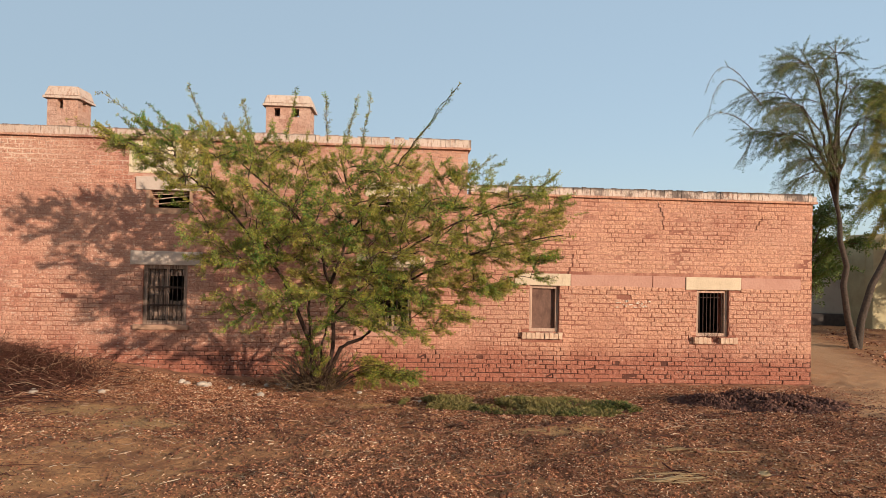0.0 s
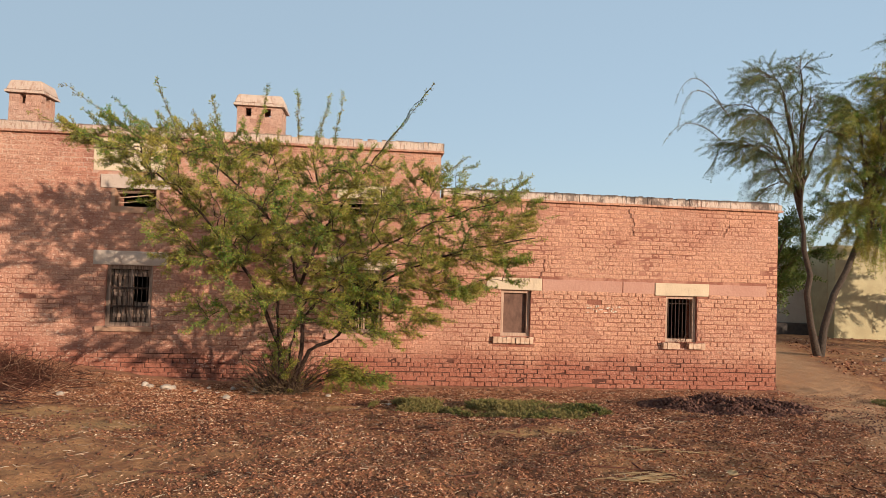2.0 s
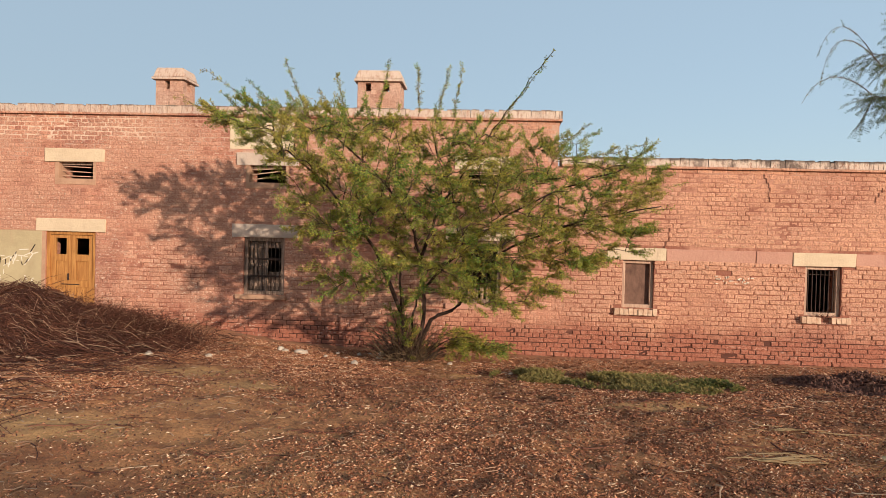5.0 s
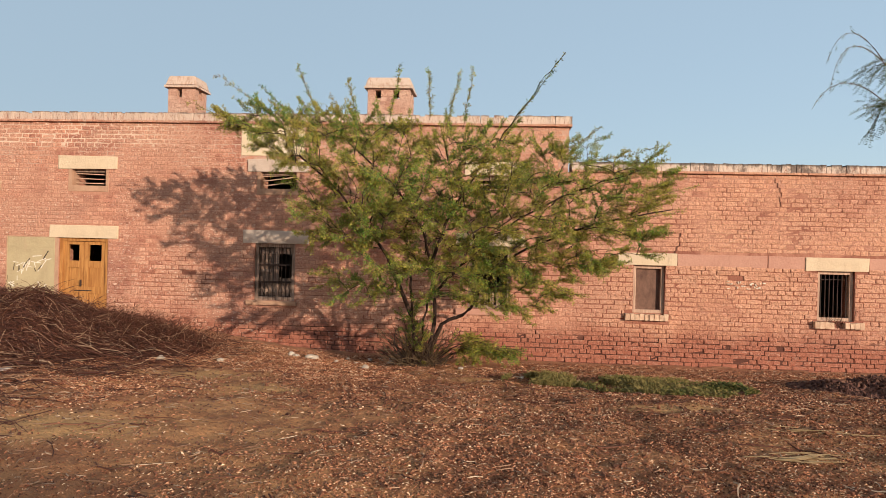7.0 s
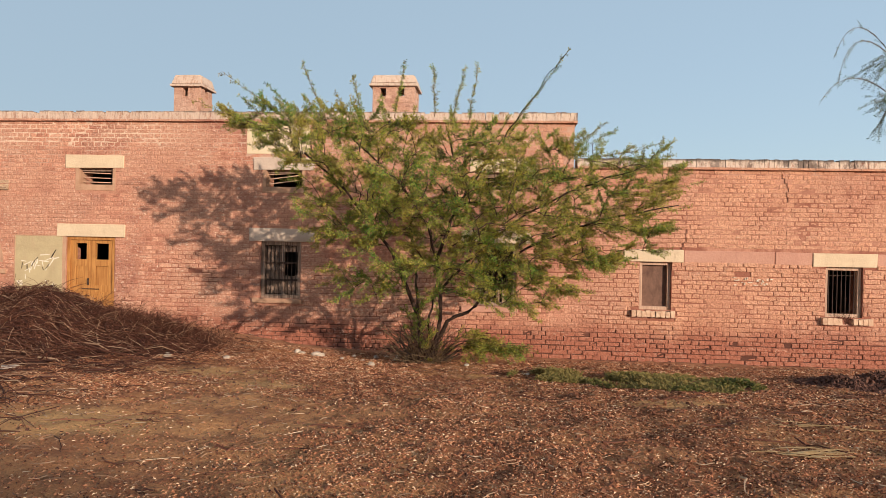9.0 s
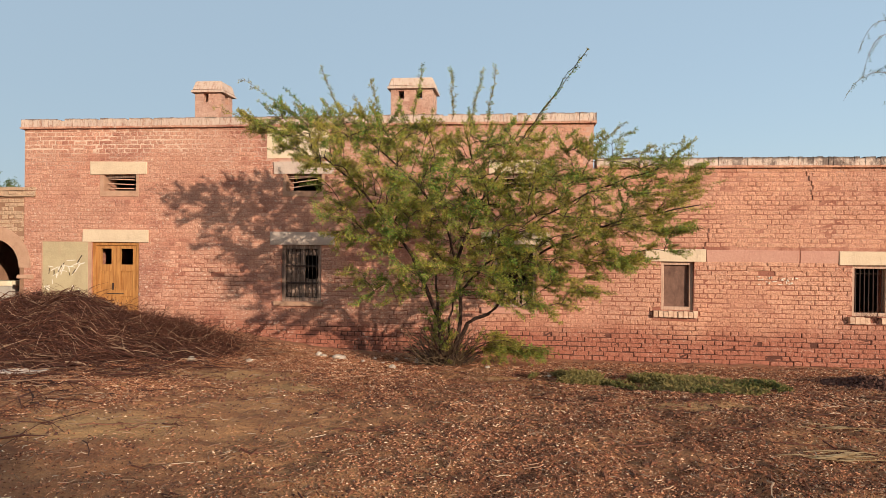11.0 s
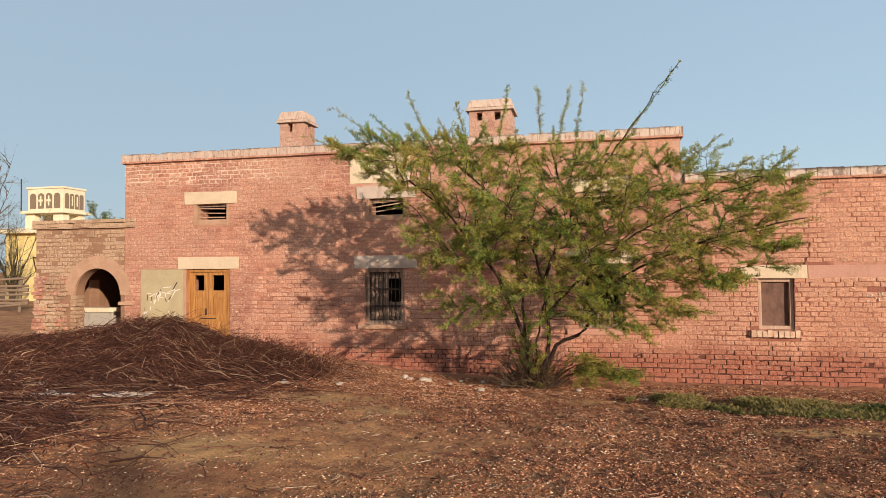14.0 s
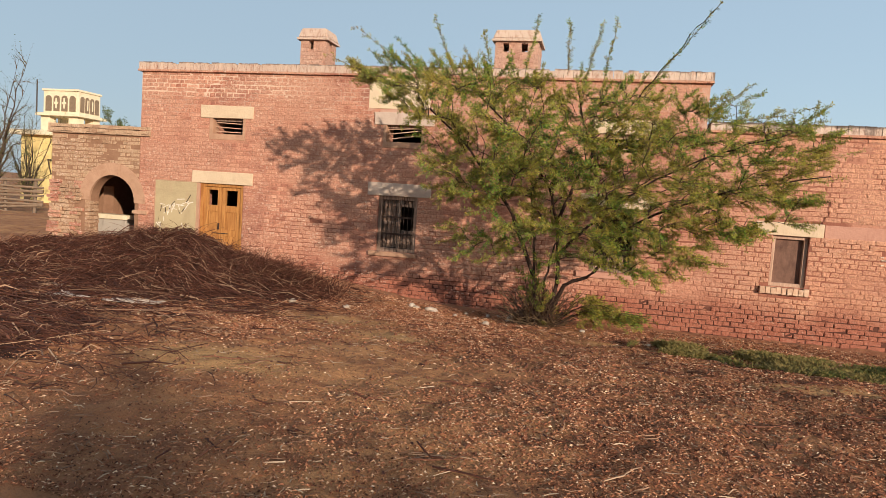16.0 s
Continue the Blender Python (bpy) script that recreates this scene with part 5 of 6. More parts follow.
def brush_pile():
    rng = random.Random(14)
    top = empty("brush_pile", (-8.2, 9.8, 0.4), "heap of dry brown cut brush and thorny twigs", "brush pile")
    verts, faces = [], []
    nx, ny = 110, 86
    for j in range(ny):
        for i in range(nx):
            x, y = -14.5 + 10.6 * i / (nx - 1), 3.6 + 8.3 * j / (ny - 1)
            z = ground_z(x, y) + pile_z(x, y) * 0.93 - 0.03 + 0.05 * noise.noise((x * 4, y * 4, 2.2)) * min(1, pile_z(x, y) * 5)
            verts.append((x, y, z))
    for j in range(ny - 1):
        for i in range(nx - 1):
            a = j * nx + i
            faces.append((a, a + 1, a + nx + 1, a + nx))
    part("matted_core", mesh_from("matted_core", verts, faces, True), M_HEAP, top, "dark matted brush")
    v, f = [], []
    for i in range(22500):
        x, y = (rng.gauss(-8.0, 1.9), rng.gauss(9.4, 1.05)) if i % 5 else (rng.gauss(-6.6, 1.3), rng.gauss(6.9, 0.9)) if i % 2 else (rng.gauss(-5.9, 1.0), rng.gauss(5.1, 0.8))
        if not (-14.2 < x < -4.0 and 3.7 < y < 11.7):
            continue
        h = pile_z(x, y)
        if h < 0.04 and rng.random() < 0.75:
            continue
        l = rng.uniform(0.1, 0.42) * (1.6 if rng.random() < 0.07 else 0.62)
        a = rng.gauss(-0.2, 0.55)
        tilt = rng.gauss(0.0, 0.42) if h > 0.1 else rng.gauss(0, 0.06)
        d = Vector((math.cos(a), math.sin(a), tilt)).normalized()
        q0, q1 = Vector((x, y, 0)) - d * l, Vector((x, y, 0)) + d * l
        for q in (q0, q1):
            q.z = ground_z(q.x, q.y, False) + pile_z(q.x, q.y) + rng.uniform(-0.02, 0.09) + 0.5 * tilt * (0.1 if q is q0 else 0.3)
        m = (q0 + q1) / 2 + Vector((rng.gauss(0, 0.03), rng.gauss(0, 0.03), rng.gauss(0.02, 0.03)))
        r = rng.uniform(0.0025, 0.0065) if rng.random() < 0.93 else rng.uniform(0.007, 0.013)
        tube(v, f, [q0, m, q1], [r, r * 0.8, r * 0.35], 3)
    for i in range(1500):
        x, y = rng.gauss(-5.8, 0.5), rng.gauss(10.3, 0.3)
        p = Vector((x, y, ground_z(x, y) + pile_z(x, y) * 0.8))
        e = p + Vector((rng.gauss(0.05, 0.22), rng.gauss(-0.05, 0.15), rng.uniform(0.04, 0.36)))
        tube(v, f, bezier(p, (p + e) / 2 + Vector((rng.gauss(0, 0.05), 0, 0.08)), e, 4), [0.004, 0.003, 0.0025, 0.0015], 3)
    for i in range(500):
        x, y = rng.gauss(-7.6, 1.1), rng.gauss(9.7, 0.7)
        p = Vector((x, y, ground_z(x, y) + pile_z(x, y)))
        e = p + Vector((rng.gauss(0.0, 0.25), rng.gauss(-0.1, 0.2), rng.uniform(0.04, 0.24)))
        tube(v, f, bezier(p, (p + e) / 2 + Vector((rng.gauss(0, 0.05), 0, 0.06)), e, 4), [0.004, 0.003, 0.0025, 0.0015], 3)
    tagged(part("brushwood", mesh_from("brushwood", v, f), M_STICK, top, "tangled dry sticks"), kind="stuff")


def heap_material():
    k = Nodes("matted_brush")
    n = k.noise(24, 7, 0.75, (0.25, 1, 1), dist=0.8)
    c = k.mix(k.ramp(n, 0.35, 0.7), (0.03, 0.011, 0.008), (0.12, 0.047, 0.028))
    k.bump(n, 0.05)
    return k.done(c, 0.95)


M_HEAP = heap_material()
brush_pile()


# ---- litter, weeds and crumbs on the ground ----
def path_free(x, y):
    return x - 0.45 * y < 1.5 + noise.noise((x * 0.8, y * 0.8, 3.0))


SANDY = ((-4.0, 8.3, 1.0, 0.4), (-2.9, 7.5, 0.75, 0.28), (-3.9, 5.6, 1.0, 0.5), (-0.7, 8.7, 0.6, 0.25), (1.1, 7.2, 0.7, 0.2))


def leaf_litter():
    rng = random.Random(17)
    v, f = [], []
    n = 0
    while n < 640000:
        y = 3.2 + 8.4 * rng.random() ** 1.45
        x = rng.uniform(-10.5, 9.5)
        d = noise.noise((x * 0.55, y * 0.55, 7.0)) + 0.5 * noise.noise((x * 1.7, y * 1.7, 4.0))
        dens = smooth(-0.50, 0.28, d + 0.5 * smooth(-1.5, 2.0, x)) * (1.0 if path_free(x, y) else 0.10) * (1 - 0.65 * smooth(10.6, 11.8, y))
        sand = max(math.exp(-(((x - cx) / sx) ** 2 + ((y - cy) / sy) ** 2)) for cx, cy, sx, sy in SANDY)
        bare = (1 - smooth(-2.8, -0.8, x)) * (1 - smooth(4.8, 6.4, y))
        dens *= 1 - 0.72 * bare
        dens = max(dens, 0.9 * smooth(8.6, 9.4, y) * (1 - smooth(-2.4, -1.6, x)))
        n += 1
        if rng.random() > dens * (1 - 0.95 * sand) + 0.04 * (1 - sand):
            continue
        z = ground_z(x, y)
        near = 0.7 + 0.3 * smooth(4.0, 8.0, y)
        l, w = rng.uniform(0.007, 0.022) * near, rng.uniform(0.0018, 0.005) * near
        a, t = rng.uniform(0, 6.28), rng.gauss(0, 0.28)
        dx, dy = math.cos(a), math.sin(a)
        p, up = Vector((x, y, z + rng.uniform(0.002, 0.010))), Vector((0, 0, 1))
        e = Vector((dx * math.cos(t), dy * math.cos(t), math.sin(t))) * l
        s = Vector((-dy, dx, rng.gauss(0, 0.6))) * w
        c = up * rng.uniform(0, 0.009)
        k = len(v)
        v += [p - e, p - s + c, p + e, p + s + c]
        f += [(k, k + 1, k + 2), (k, k + 2, k + 3)]
    for i in range(14000):
        x, y = rng.uniform(6.5, 22), rng.uniform(9.5, 22.4)
        if noise.noise((x * 0.5, y * 0.5, 2.0)) < -0.1 or (not path_free(x, y) and x - 0.45 * y < 3.4):
            continue
        p = Vector((x, y, ground_z(x, y) + rng.uniform(0.005, 0.02)))
        l, w, a = rng.uniform(0.02, 0.06), rng.uniform(0.01, 0.025), rng.uniform(0, 6.28)
        e, t = Vector((math.cos(a) * l, math.sin(a) * l, rng.gauss(0, 0.012))), Vector((-math.sin(a) * w, math.cos(a) * w, rng.gauss(0, 0.01)))
        k = len(v)
        v += [p - e, p - t, p + e, p + t]
        f += [(k, k + 1, k + 2), (k, k + 2, k + 3)]
    tagged(part("leaf_litter", mesh_from("leaf_litter", v, f), M_LITTER), "carpet of small curled brown fallen leaves", "leaf litter", kind="stuff")
    v, f, dark_v, dark_f = [], [], [], []
    for i in range(7000):
        x, y = rng.uniform(-8, 8), 3.4 + 8 * rng.random() ** 1.2
        if not path_free(x, y) and rng.random() < 0.8:
            continue
        l, a = rng.uniform(0.015, 0.055) * (3.5 if rng.random() < 0.02 else 1), rng.uniform(0, 6.28)
        d = Vector((math.cos(a), math.sin(a), 0)) * l
        p0, p1 = Vector((x, y, 0)) - d, Vector((x, y, 0)) + d
        m = (p0 + p1) / 2 + Vector((rng.gauss(0, 0.15), rng.gauss(0, 0.15), 0)) * l
        for q in (p0, m, p1):
            q.z = ground_z(q.x, q.y) + rng.uniform(0.008, 0.02)
        r = rng.uniform(0.0015, 0.0038)
        tube(v, f, [p0, m, p1], [r, r, r * 0.5], 3)
    for i in range(260):
        x, y = rng.uniform(-7, 7), 3.5 + 6.5 * rng.random()
        if not path_free(x, y):
            continue
        l, a = rng.uniform(0.05, 0.25), rng.gauss(0.0, 0.9)
        pts = []
        for n in range(6):
            u = n / 5 - 0.5
            q = Vector((x + math.cos(a) * l * 2 * u + rng.gauss(0, 0.012), y + math.sin(a) * l * 2 * u + rng.gauss(0, 0.012), 0))
            q.z = ground_z(q.x, q.y) + rng.uniform(0.008, 0.035)
            pts.append(q)
        r = rng.uniform(0.003, 0.0075)
        tube(dark_v, dark_f, pts, [r, r, r * 0.9, r * 0.8, r * 0.6, r * 0.3], 4)
    tagged(part("fallen_sticks", mesh_from("fallen_sticks", dark_v, dark_f), M_STICK), "dark crooked sticks lying on the litter", "sticks", kind="stuff")
    tagged(part("fallen_twigs", mesh_from("fallen_twigs", v, f), M_STRAWTWIG), "thin dry twigs scattered over the ground", "twigs", kind="stuff")


def crumbs(name, label, category, centre, spread, count, size, material, height, seed):
    """A low bed of dark lumps."""
    rng = random.Random(seed)
    v, f = [], []
    for i in range(count):
        a, q = rng.uniform(0, 6.28), math.sqrt(rng.random())
        x, y = centre[0] + spread[0] * q * math.cos(a), centre[1] + spread[1] * q * math.sin(a)
        h = height * (1 - q * q) * (0.6 + 0.8 * (noise.noise((x * 3, y * 3, 8)) + 0.3))
        p = Vector((x, y, ground_z(x, y) + max(0, h) * rng.random()))
        s = size * rng.uniform(0.4, 1.4)
        k = len(v)
        pts = [Vector((1, 0, 0)), Vector((-0.5, 0.85, 0)), Vector((-0.5, -0.85, 0)), Vector((0.1, 0.1, 0.9)), Vector((0, 0, -0.5))]
        ro = Euler((rng.uniform(0, 6), rng.uniform(0, 6), rng.uniform(0, 6))).to_matrix()
        v += [p + ro @ Vector((c.x * s * rng.uniform(0.6, 1.3), c.y * s, c.z * s)) for c in pts]
        f += [(k + i0, k + i1, k + i2) for i0, i1, i2 in ((0, 1, 3), (1, 2, 3), (2, 0, 3), (1, 0, 4), (2, 1, 4), (0, 2, 4))]
    tagged(part(name, mesh_from(name, v, f), material), label, category, kind="stuff")


def weeds(name, label, patches, count, seed, tall=0.11):
    rng = random.Random(seed)
    v, f = [], []
    for i in range(count):
        cx, cy, sx, sy = rng.choice(patches)
        a, q = rng.uniform(0, 6.28), math.sqrt(rng.random())
        x, y = cx + sx * q * math.cos(a), cy + sy * q * math.sin(a)
        if noise.noise((x * 2.2, y * 2.2, 1.0)) < -0.12:
            continue
        z = ground_z(x, y)
        h = tall * rng.uniform(0.4, 1.1) * (1.1 - 0.6 * q)
        for j in range(3):
            d = Vector((rng.uniform(-1, 1), rng.uniform(-1, 1), rng.uniform(0.1, 1.0))).normalized()
            p = Vector((x, y, z + h * rng.random()))
            l, w = rng.uniform(0.02, 0.05), d.orthogonal().normalized() * rng.uniform(0.006, 0.011)
            k = len(v)
            v += [p, p + d * l * 0.5 + w, p + d * l, p + d * l * 0.5 - w]
            f.append((k, k + 1, k + 2, k + 3))
    tagged(part(name, mesh_from(name, v, f), M_GRASS), label, "weeds", kind="stuff")


leaf_litter()
for i, (cx, cy, sx, sy, n) in enumerate(((0.9, 6.8, 3.4, 2.1, 1100), (-2.6, 7.6, 2.2, 1.3, 300), (0.2, 4.6, 1.8, 0.8, 160))):
    crumbs("earth_clods", "loose brown clods and dung crumbs among litter", "clods", (cx, cy), (sx, sy), n, 0.026, M_CLODS, 0.02, 71 + i)
weeds("weed_patch", "low green weeds creeping before the wall", [(1.5, 8.55, 0.8, 0.75), (1.05, 8.7, 0.7, 0.6), (0.1, 8.8, 0.55, 0.35), (2.1, 8.5, 0.4, 0.3)], 12000, 41, 0.12)
weeds("sparse_weeds", "sparse dull-green weeds among dung crumbs", [(4.6, 9.2, 0.5, 0.2), (3.9, 9.3, 0.4, 0.2)], 700, 42, 0.06)
weeds("path_weeds", "green tuft of weeds beside the path", [(7.9, 10.2, 0.6, 0.5)], 1400, 43, 0.12)
crumbs("dung_heap", "low dark spread of crumbled dung", "dung", (4.3, 9.3), (1.15, 0.9), 7000, 0.030, M_COMPOST, 0.15, 51)
crumbs("dung_crumbs", "dark clods strewn over the litter", "clods", (4.0, 8.4), (2.1, 1.3), 2600, 0.017, M_COMPOST, 0.0, 52)
crumbs("clods", "small earth clods strewn on the open ground", "clods", (-0.5, 7.0), (5.5, 3.2), 2600, 0.014, M_COMPOST, 0.0, 53)


def cloth(x, y, sx, sy, turn, seed):
    """A crumpled rag lying on the ground."""
    sd = seed * 7.3
    verts, faces, n = [], [], 14
    for j in range(n):
        for i in range(n):
            u, w = i / (n - 1) - 0.5, j / (n - 1) - 0.5
            r = 1 + 0.35 * noise.noise((u * 4 + sd, w * 4, 0))
            a = radians(turn)
            px, py = (u * sx * math.cos(a) - w * sy * math.sin(a)) * r + x, (u * sx * math.sin(a) + w * sy * math.cos(a)) * r + y
            verts.append((px, py, ground_z(px, py) + 0.05 + 0.08 * (noise.noise((u * 7 + sd, w * 7, 3)) + 0.35) * (1 - 1.6 * max(abs(u), abs(w)))))
    for j in range(n - 1):
        for i in range(n - 1):
            a = j * n + i
            faces.append((a, a + 1, a + n + 1, a + n))
    ob = part("rag", mesh_from("rag", verts, faces, True), M_CLOTH)
    ob.modifiers.new("thick", "SOLIDIFY").thickness = 0.006
    return tagged(ob, "crumpled dusty pale rag lying by the brush", "rag", "rags by the brush pile")


cloth(-6.85, 7.25, 0.42, 0.2, 15, 1)
cloth(-6.2, 7.55, 0.6, 0.18, 25, 2)
cloth(-7.6, 7.9, 0.3, 0.15, 0, 3)


# ---- bricks of the walls ----
COURSE, LONG, SHORT, JOINT = 0.0765, 0.235, 0.112, 0.011


def brick_solid(w, h, rng):
    """A worn brick about its own centre: face towards -y, edges chipped round."""
    a, b, c = w / 2, h / 2, min(0.012, h * 0.18)
    outer = [(-a, -b), (a, -b), (a, b), (-a, b)]
    inner = [(-a + c, -b + c * 0.7), (a - c, -b + c * 0.7), (a - c, b - c * 0.7), (-a + c, b - c * 0.7)]
    j = lambda s: rng.uniform(-s, s)
    verts = [(x + j(0.005), 0.02, z + j(0.004)) for x, z in outer]
    verts += [(x + j(0.008), 0.0045 + j(0.002), z + j(0.006)) for x, z in outer]
    verts += [(x + j(0.012), j(0.004), z + j(0.007)) for x, z in inner]
    faces = []
    for i in range(4):
        k = (i + 1) % 4
        faces += [(i, k, 4 + k, 4 + i), (4 + i, 4 + k, 8 + k, 8 + i)]
    faces.append((8, 9, 10, 11))
    return verts, faces


def lay_bricks(wall, x0, x1, z0, top, blocks, seed, single=None, rough=0.004, reject=None, material=None, eroded=None):
    """English bond. Bricks in the stretch named by single are objects; the rest form one mesh."""
    rng = random.Random(seed)
    shapes = {s: [mesh_from("brick", *brick_solid(s - JOINT, COURSE - JOINT, rng)) for i in range(8)] for s in (LONG + JOINT, SHORT + JOINT)}
    for group in shapes.values():
        for me in group:
            me.materials.append(M_BRICK1)
    v, f, count, k = [], [], 0, 0
    z = z0
    while z + COURSE * 0.6 < max(t[1] for t in top):
        size = (LONG + JOINT) if k % 2 else (SHORT + JOINT)
        x = x0 - (0.0 if k % 2 == 0 else (0.06 if k % 4 == 1 else 0.18))
        zc = z + COURSE / 2
        wave = rng.uniform(0, 50)
        odd = 0.10 + 0.25 * rng.random()
        while x < x1:
            size = (LONG + JOINT) if (k % 2 == 1) != (rng.random() < odd) else (SHORT + JOINT)
            a, b = max(x, x0), min(x + size, x1)
            limit = next(t[1] for t in top if b <= t[0] + 0.001 or t is top[-1])
            spans = [(a, b)]
            if zc > limit - 0.02:
                spans = []
            for h in blocks:
                if h[2] - 0.02 < zc < h[3] + 0.02:
                    spans = [q for s in spans for q in ((s[0], min(s[1], h[0] - 0.002)), (max(s[0], h[1] + 0.002), s[1])) if q[1] - q[0] > 0.035]
            for s0, s1 in spans:
                xc = (s0 + s1) / 2
                if reject and reject(xc, zc):
                    continue
                worn = noise.noise((xc * 1.3, zc * 1.8, seed)) + 0.4 * noise.noise((xc * 5, zc * 7, seed + 3))
                if rng.random() < 0.0015 + (0.008 if zc < 0.38 else 0):
                    continue
                depth = 0.0075 + (0.004 if zc < 1.66 else 0.0) + rng.uniform(-1, 1) * rough + 0.003 * worn - (0.0025 if zc > 1.9 else 0.0)
                smear = smooth(-0.05, 0.22, noise.noise((xc * 0.5, zc * 0.9, seed + 0.3)) + 0.35 * noise.noise((xc * 2.1, zc * 3.0, 4.4)) + ((0.16 if xc < 0.6 else 0.08) if zc > 1.9 else -0.02) + (0.12 if xc < -1.5 else 0.0))
                depth = depth * (1 - smear) + (0.0036 + 0.0012 * rng.random()) * smear
                if zc < 0.5 + 0.1 * worn:
                    depth = 0.014 + rng.uniform(-0.013, 0.012)
                if eroded and eroded(xc, zc):
                    depth = rng.uniform(0.0, 0.075)
                full = abs((s1 - s0) - size) < 0.002
                if full and single and count < 300 and single[0] < xc < single[1] and single[2] < zc < single[3]:
                    ob = new("brick", rng.choice(shapes[size]))
                    ob.parent = wall
                    ob.location = (xc, WY - depth, zc + rng.uniform(-0.003, 0.003) + 0.009 * noise.noise((xc * 1.1, wave, seed)))
                    ob.rotation_euler = (0, rng.uniform(-0.008, 0.008), rng.uniform(-0.008, 0.008))
                    count += 1
                    continue
                bv, bf = brick_solid(s1 - s0 - JOINT, COURSE - JOINT, rng)
                n = len(v)
                dz, sl = rng.uniform(-0.003, 0.003) + 0.009 * noise.noise((xc * 1.1, wave, seed)), rng.uniform(-0.014, 0.014)
                v += [(xc + p[0], WY - depth + p[1], zc + p[2] + dz + sl * p[0]) for p in bv]
                f += [tuple(i + n for i in q) for q in bf]
            x += size
        z += COURSE
        k += 1
    tagged(part("brickwork", mesh_from("brickwork", v, f), material or M_BRICK, wall, "weathered red bricks in bond"), kind="stuff")


blocks = list(HOLES.values()) + list(LINTELS.values()) + [BAND, PATCH, (-9.32, -8.38, 0.45, 1.91), (-8.40, -8.33, 0.2, 1.89), (1.63, 2.34, 0.73, 0.86), (4.66, 5.44, 0.69, 0.82), (-4.87, -3.98, 0.79, 0.88), (-1.20, -0.24, 0.75, 0.85)]
blocks += [(HOLES[k][0] - 0.06, HOLES[k][1] + 0.05, HOLES[k][2] - 0.1, HOLES[k][3]) for k in ("vent1", "vent2", "vent3")]
lay_bricks(wall_south, X_LEFT, X_RIGHT, -0.16, [(X_STEP, Z_HIGH), (99, Z_LOW)], blocks, 61, (2.5, 4.5, 0.2, 1.64))
lay_bricks(wall_porch, PX0, PX1 - 0.004, 0.0, [(99, PZ)], [], 62, None, 0.013, lambda x, z: (abs(x - ACX) < AR + 0.06 and z < ASPR) or math.hypot(x - ACX, max(0.0, z - ASPR)) < AR + 0.23, M_TAN, lambda x, z: x < ACX - AR + 0.1 and z < 1.7)


def crack(x, z, steps, seed):
    """A stepped crack that runs along the joints."""
    rng = random.Random(seed)
    bm = bmesh.new()
    for i in range(steps):
        w = rng.uniform(0.005, 0.016)
        add_box(bm, x - w / 2, x + w / 2, WY - 0.0185, WY - 0.004, z - COURSE, z, 0, 0.002, rng)
        nx = x + rng.choice((-0.05, -0.025, 0.02, 0.04))
        if nx != x:
            add_box(bm, min(x, nx), max(x, nx), WY - 0.0185, WY - 0.004, z - COURSE - 0.004, z - COURSE + 0.004, 0, 0.001, rng)
        x, z = nx, z - COURSE
    part("crack", bm, M_MORTAR, wall_south, "dark stepped crack in the brickwork")


def chalk_marks():
    rng = random.Random(91)
    bm = bmesh.new()
    for i in range(22):
        x, z = rng.uniform(3.24, 3.88), rng.gauss(1.36, 0.035)
        w, h = (rng.uniform(0.012, 0.035), 0.006) if i % 2 else (0.006, rng.uniform(0.008, 0.018))
        add_box(bm, x - w, x + w, WY - 0.021, WY - 0.008, z - h, z + h, 0, 0.003, rng)
    part("chalk_mark", bm, M_CHALK, wall_south, "faint unreadable chalk marks")


chalk_marks()
crack(4.02, 3.15, 6, 1)
crack(2.52, 2.22, 7, 2)
crack(5.9, 2.95, 3, 3)


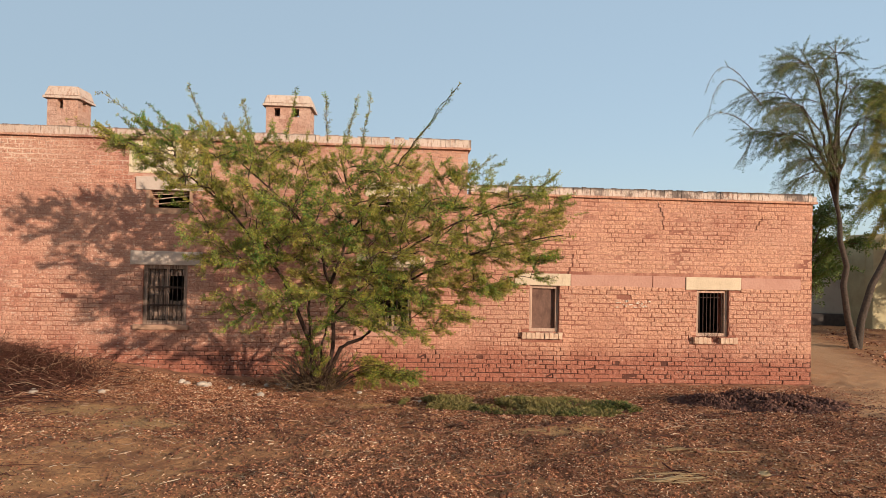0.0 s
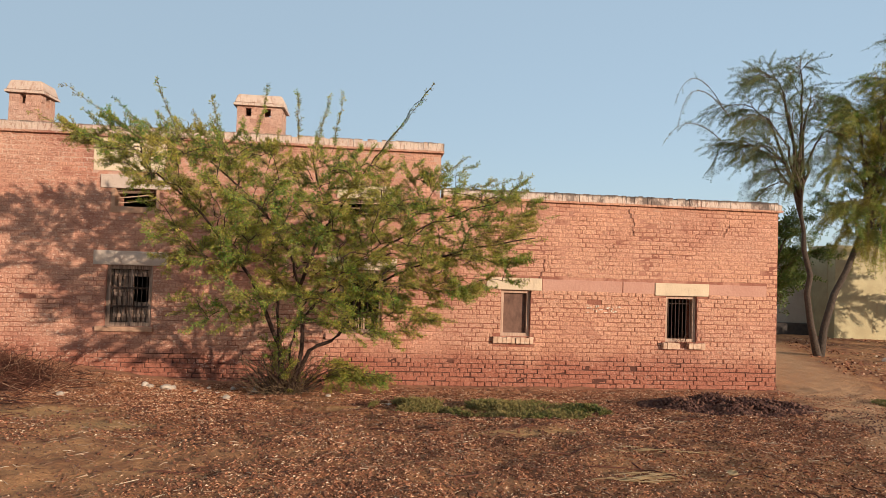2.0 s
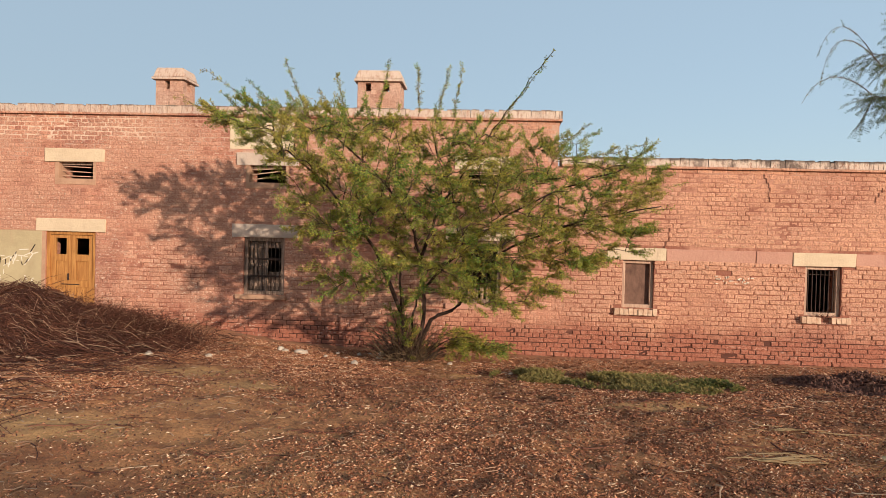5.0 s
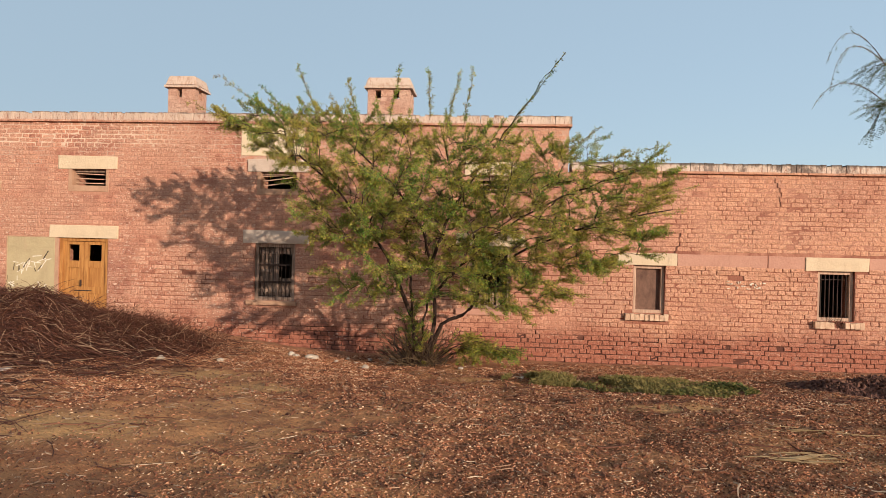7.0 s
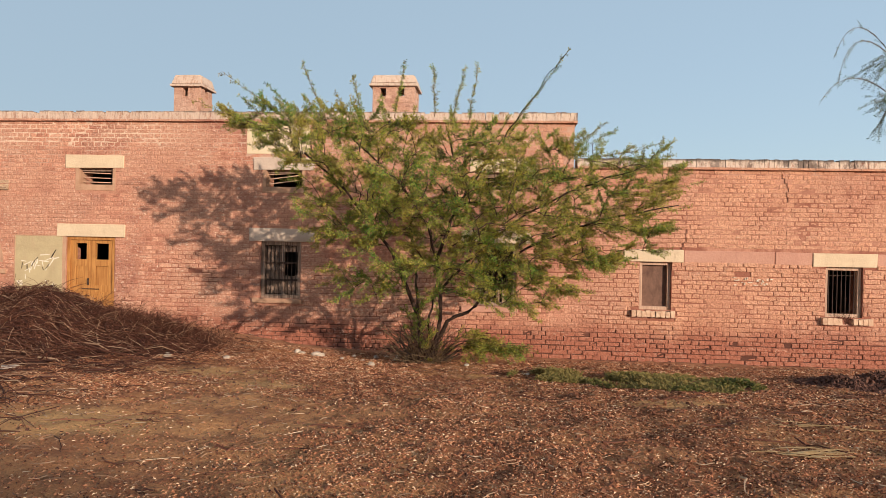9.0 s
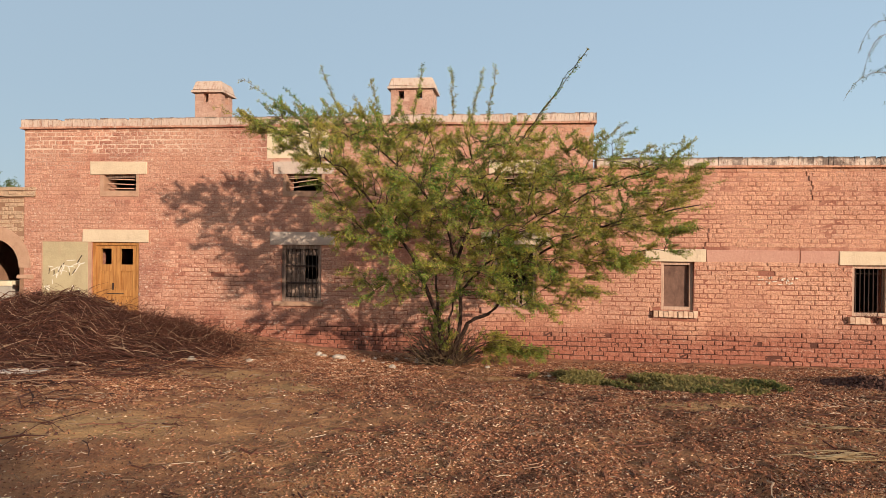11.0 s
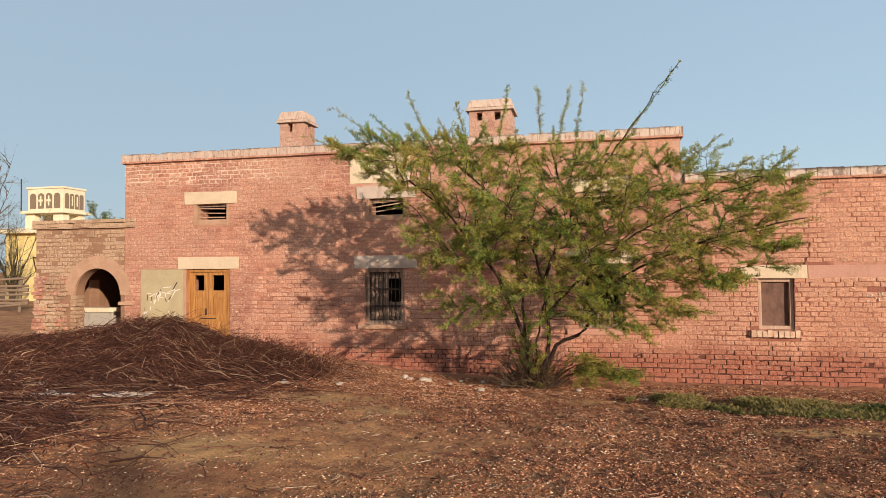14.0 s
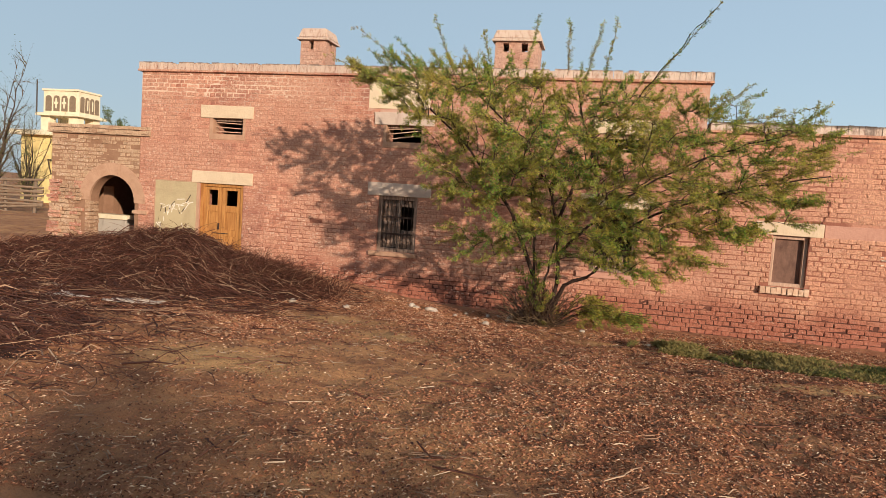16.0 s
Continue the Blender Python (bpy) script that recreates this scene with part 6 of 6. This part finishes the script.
def straw(x, y, n, length, seed):
    rng = random.Random(seed)
    v, f = [], []
    for i in range(n):
        px, py, a = x + rng.gauss(0, 0.13), y + rng.gauss(0, 0.05), rng.gauss(0.05, 0.12)
        d = Vector((math.cos(a), math.sin(a), 0)) * length * rng.uniform(0.5, 1.1)
        p0, p1 = Vector((px, py, 0)) - d, Vector((px, py, 0)) + d
        for q in (p0, p1):
            q.z = ground_z(q.x, q.y) + rng.uniform(0.012, 0.03)
        tube(v, f, [p0, (p0 + p1) / 2 + Vector((0, 0, 0.004)), p1], [0.003, 0.0035, 0.002], 3)
    tagged(part("straw_wisp", mesh_from("straw_wisp", v, f), M_STRAW), "flattened wisp of pale yellow straw on the litter", "straw", "straw wisps", "stuff")


def dry_leaf(x, y, size, turn):
    """One large curled leaf."""
    verts, faces = [], []
    for i in range(7):
        u = i / 6
        w = size * 0.42 * math.sin(math.pi * min(1, u * 0.94 + 0.03))
        for s in (-1, 0, 1):
            verts.append((size * (u - 0.5), w * s, 0.02 + size * (0.16 * s * s + 0.35 * (u - 0.5) ** 2)))
    for i in range(6):
        for s in range(2):
            a = i * 3 + s
            faces.append((a, a + 1, a + 4, a + 3))
    ob = part("dry_leaf", mesh_from("dry_leaf", verts, faces, True), M_STRAW)
    ob.modifiers.new("thick", "SOLIDIFY").thickness = 0.0015
    ob.matrix_world = pose(x, y, ground_z(x, y), 8, -6, turn)
    tagged(ob, "large curled tan dead leaf on the litter", "leaf")


M_STRAW = simple_material("pale_straw", (0.33, 0.21, 0.10), (0.46, 0.31, 0.16), 12, 0.8)
straw(1.6, 5.6, 24, 0.15, 1)
straw(2.1, 6.3, 9, 0.15, 2)
dry_leaf(2.25, 5.56, 0.10, 35)


def window_tangle():
    """Withered creeper caught on the broken sill."""
    rng = random.Random(77)
    v, f = [], []
    for i in range(26):
        a = Vector((rng.uniform(4.86, 5.16), WY - 0.03, 0.80))
        e = a + Vector((rng.uniform(-0.12, 0.12), rng.uniform(-0.10, 0.0), rng.uniform(-0.16, 0.22)))
        tube(v, f, bezier(a, (a + e) / 2 + Vector((rng.uniform(-0.05, 0.05), -0.06, 0.04)), e, 4), [0.004, 0.003, 0.003, 0.002], 3)
    tagged(part("dry_creeper", mesh_from("dry_creeper", v, f), M_STICK), "withered creeper caught on the broken window sill", "dry plant")


window_tangle()
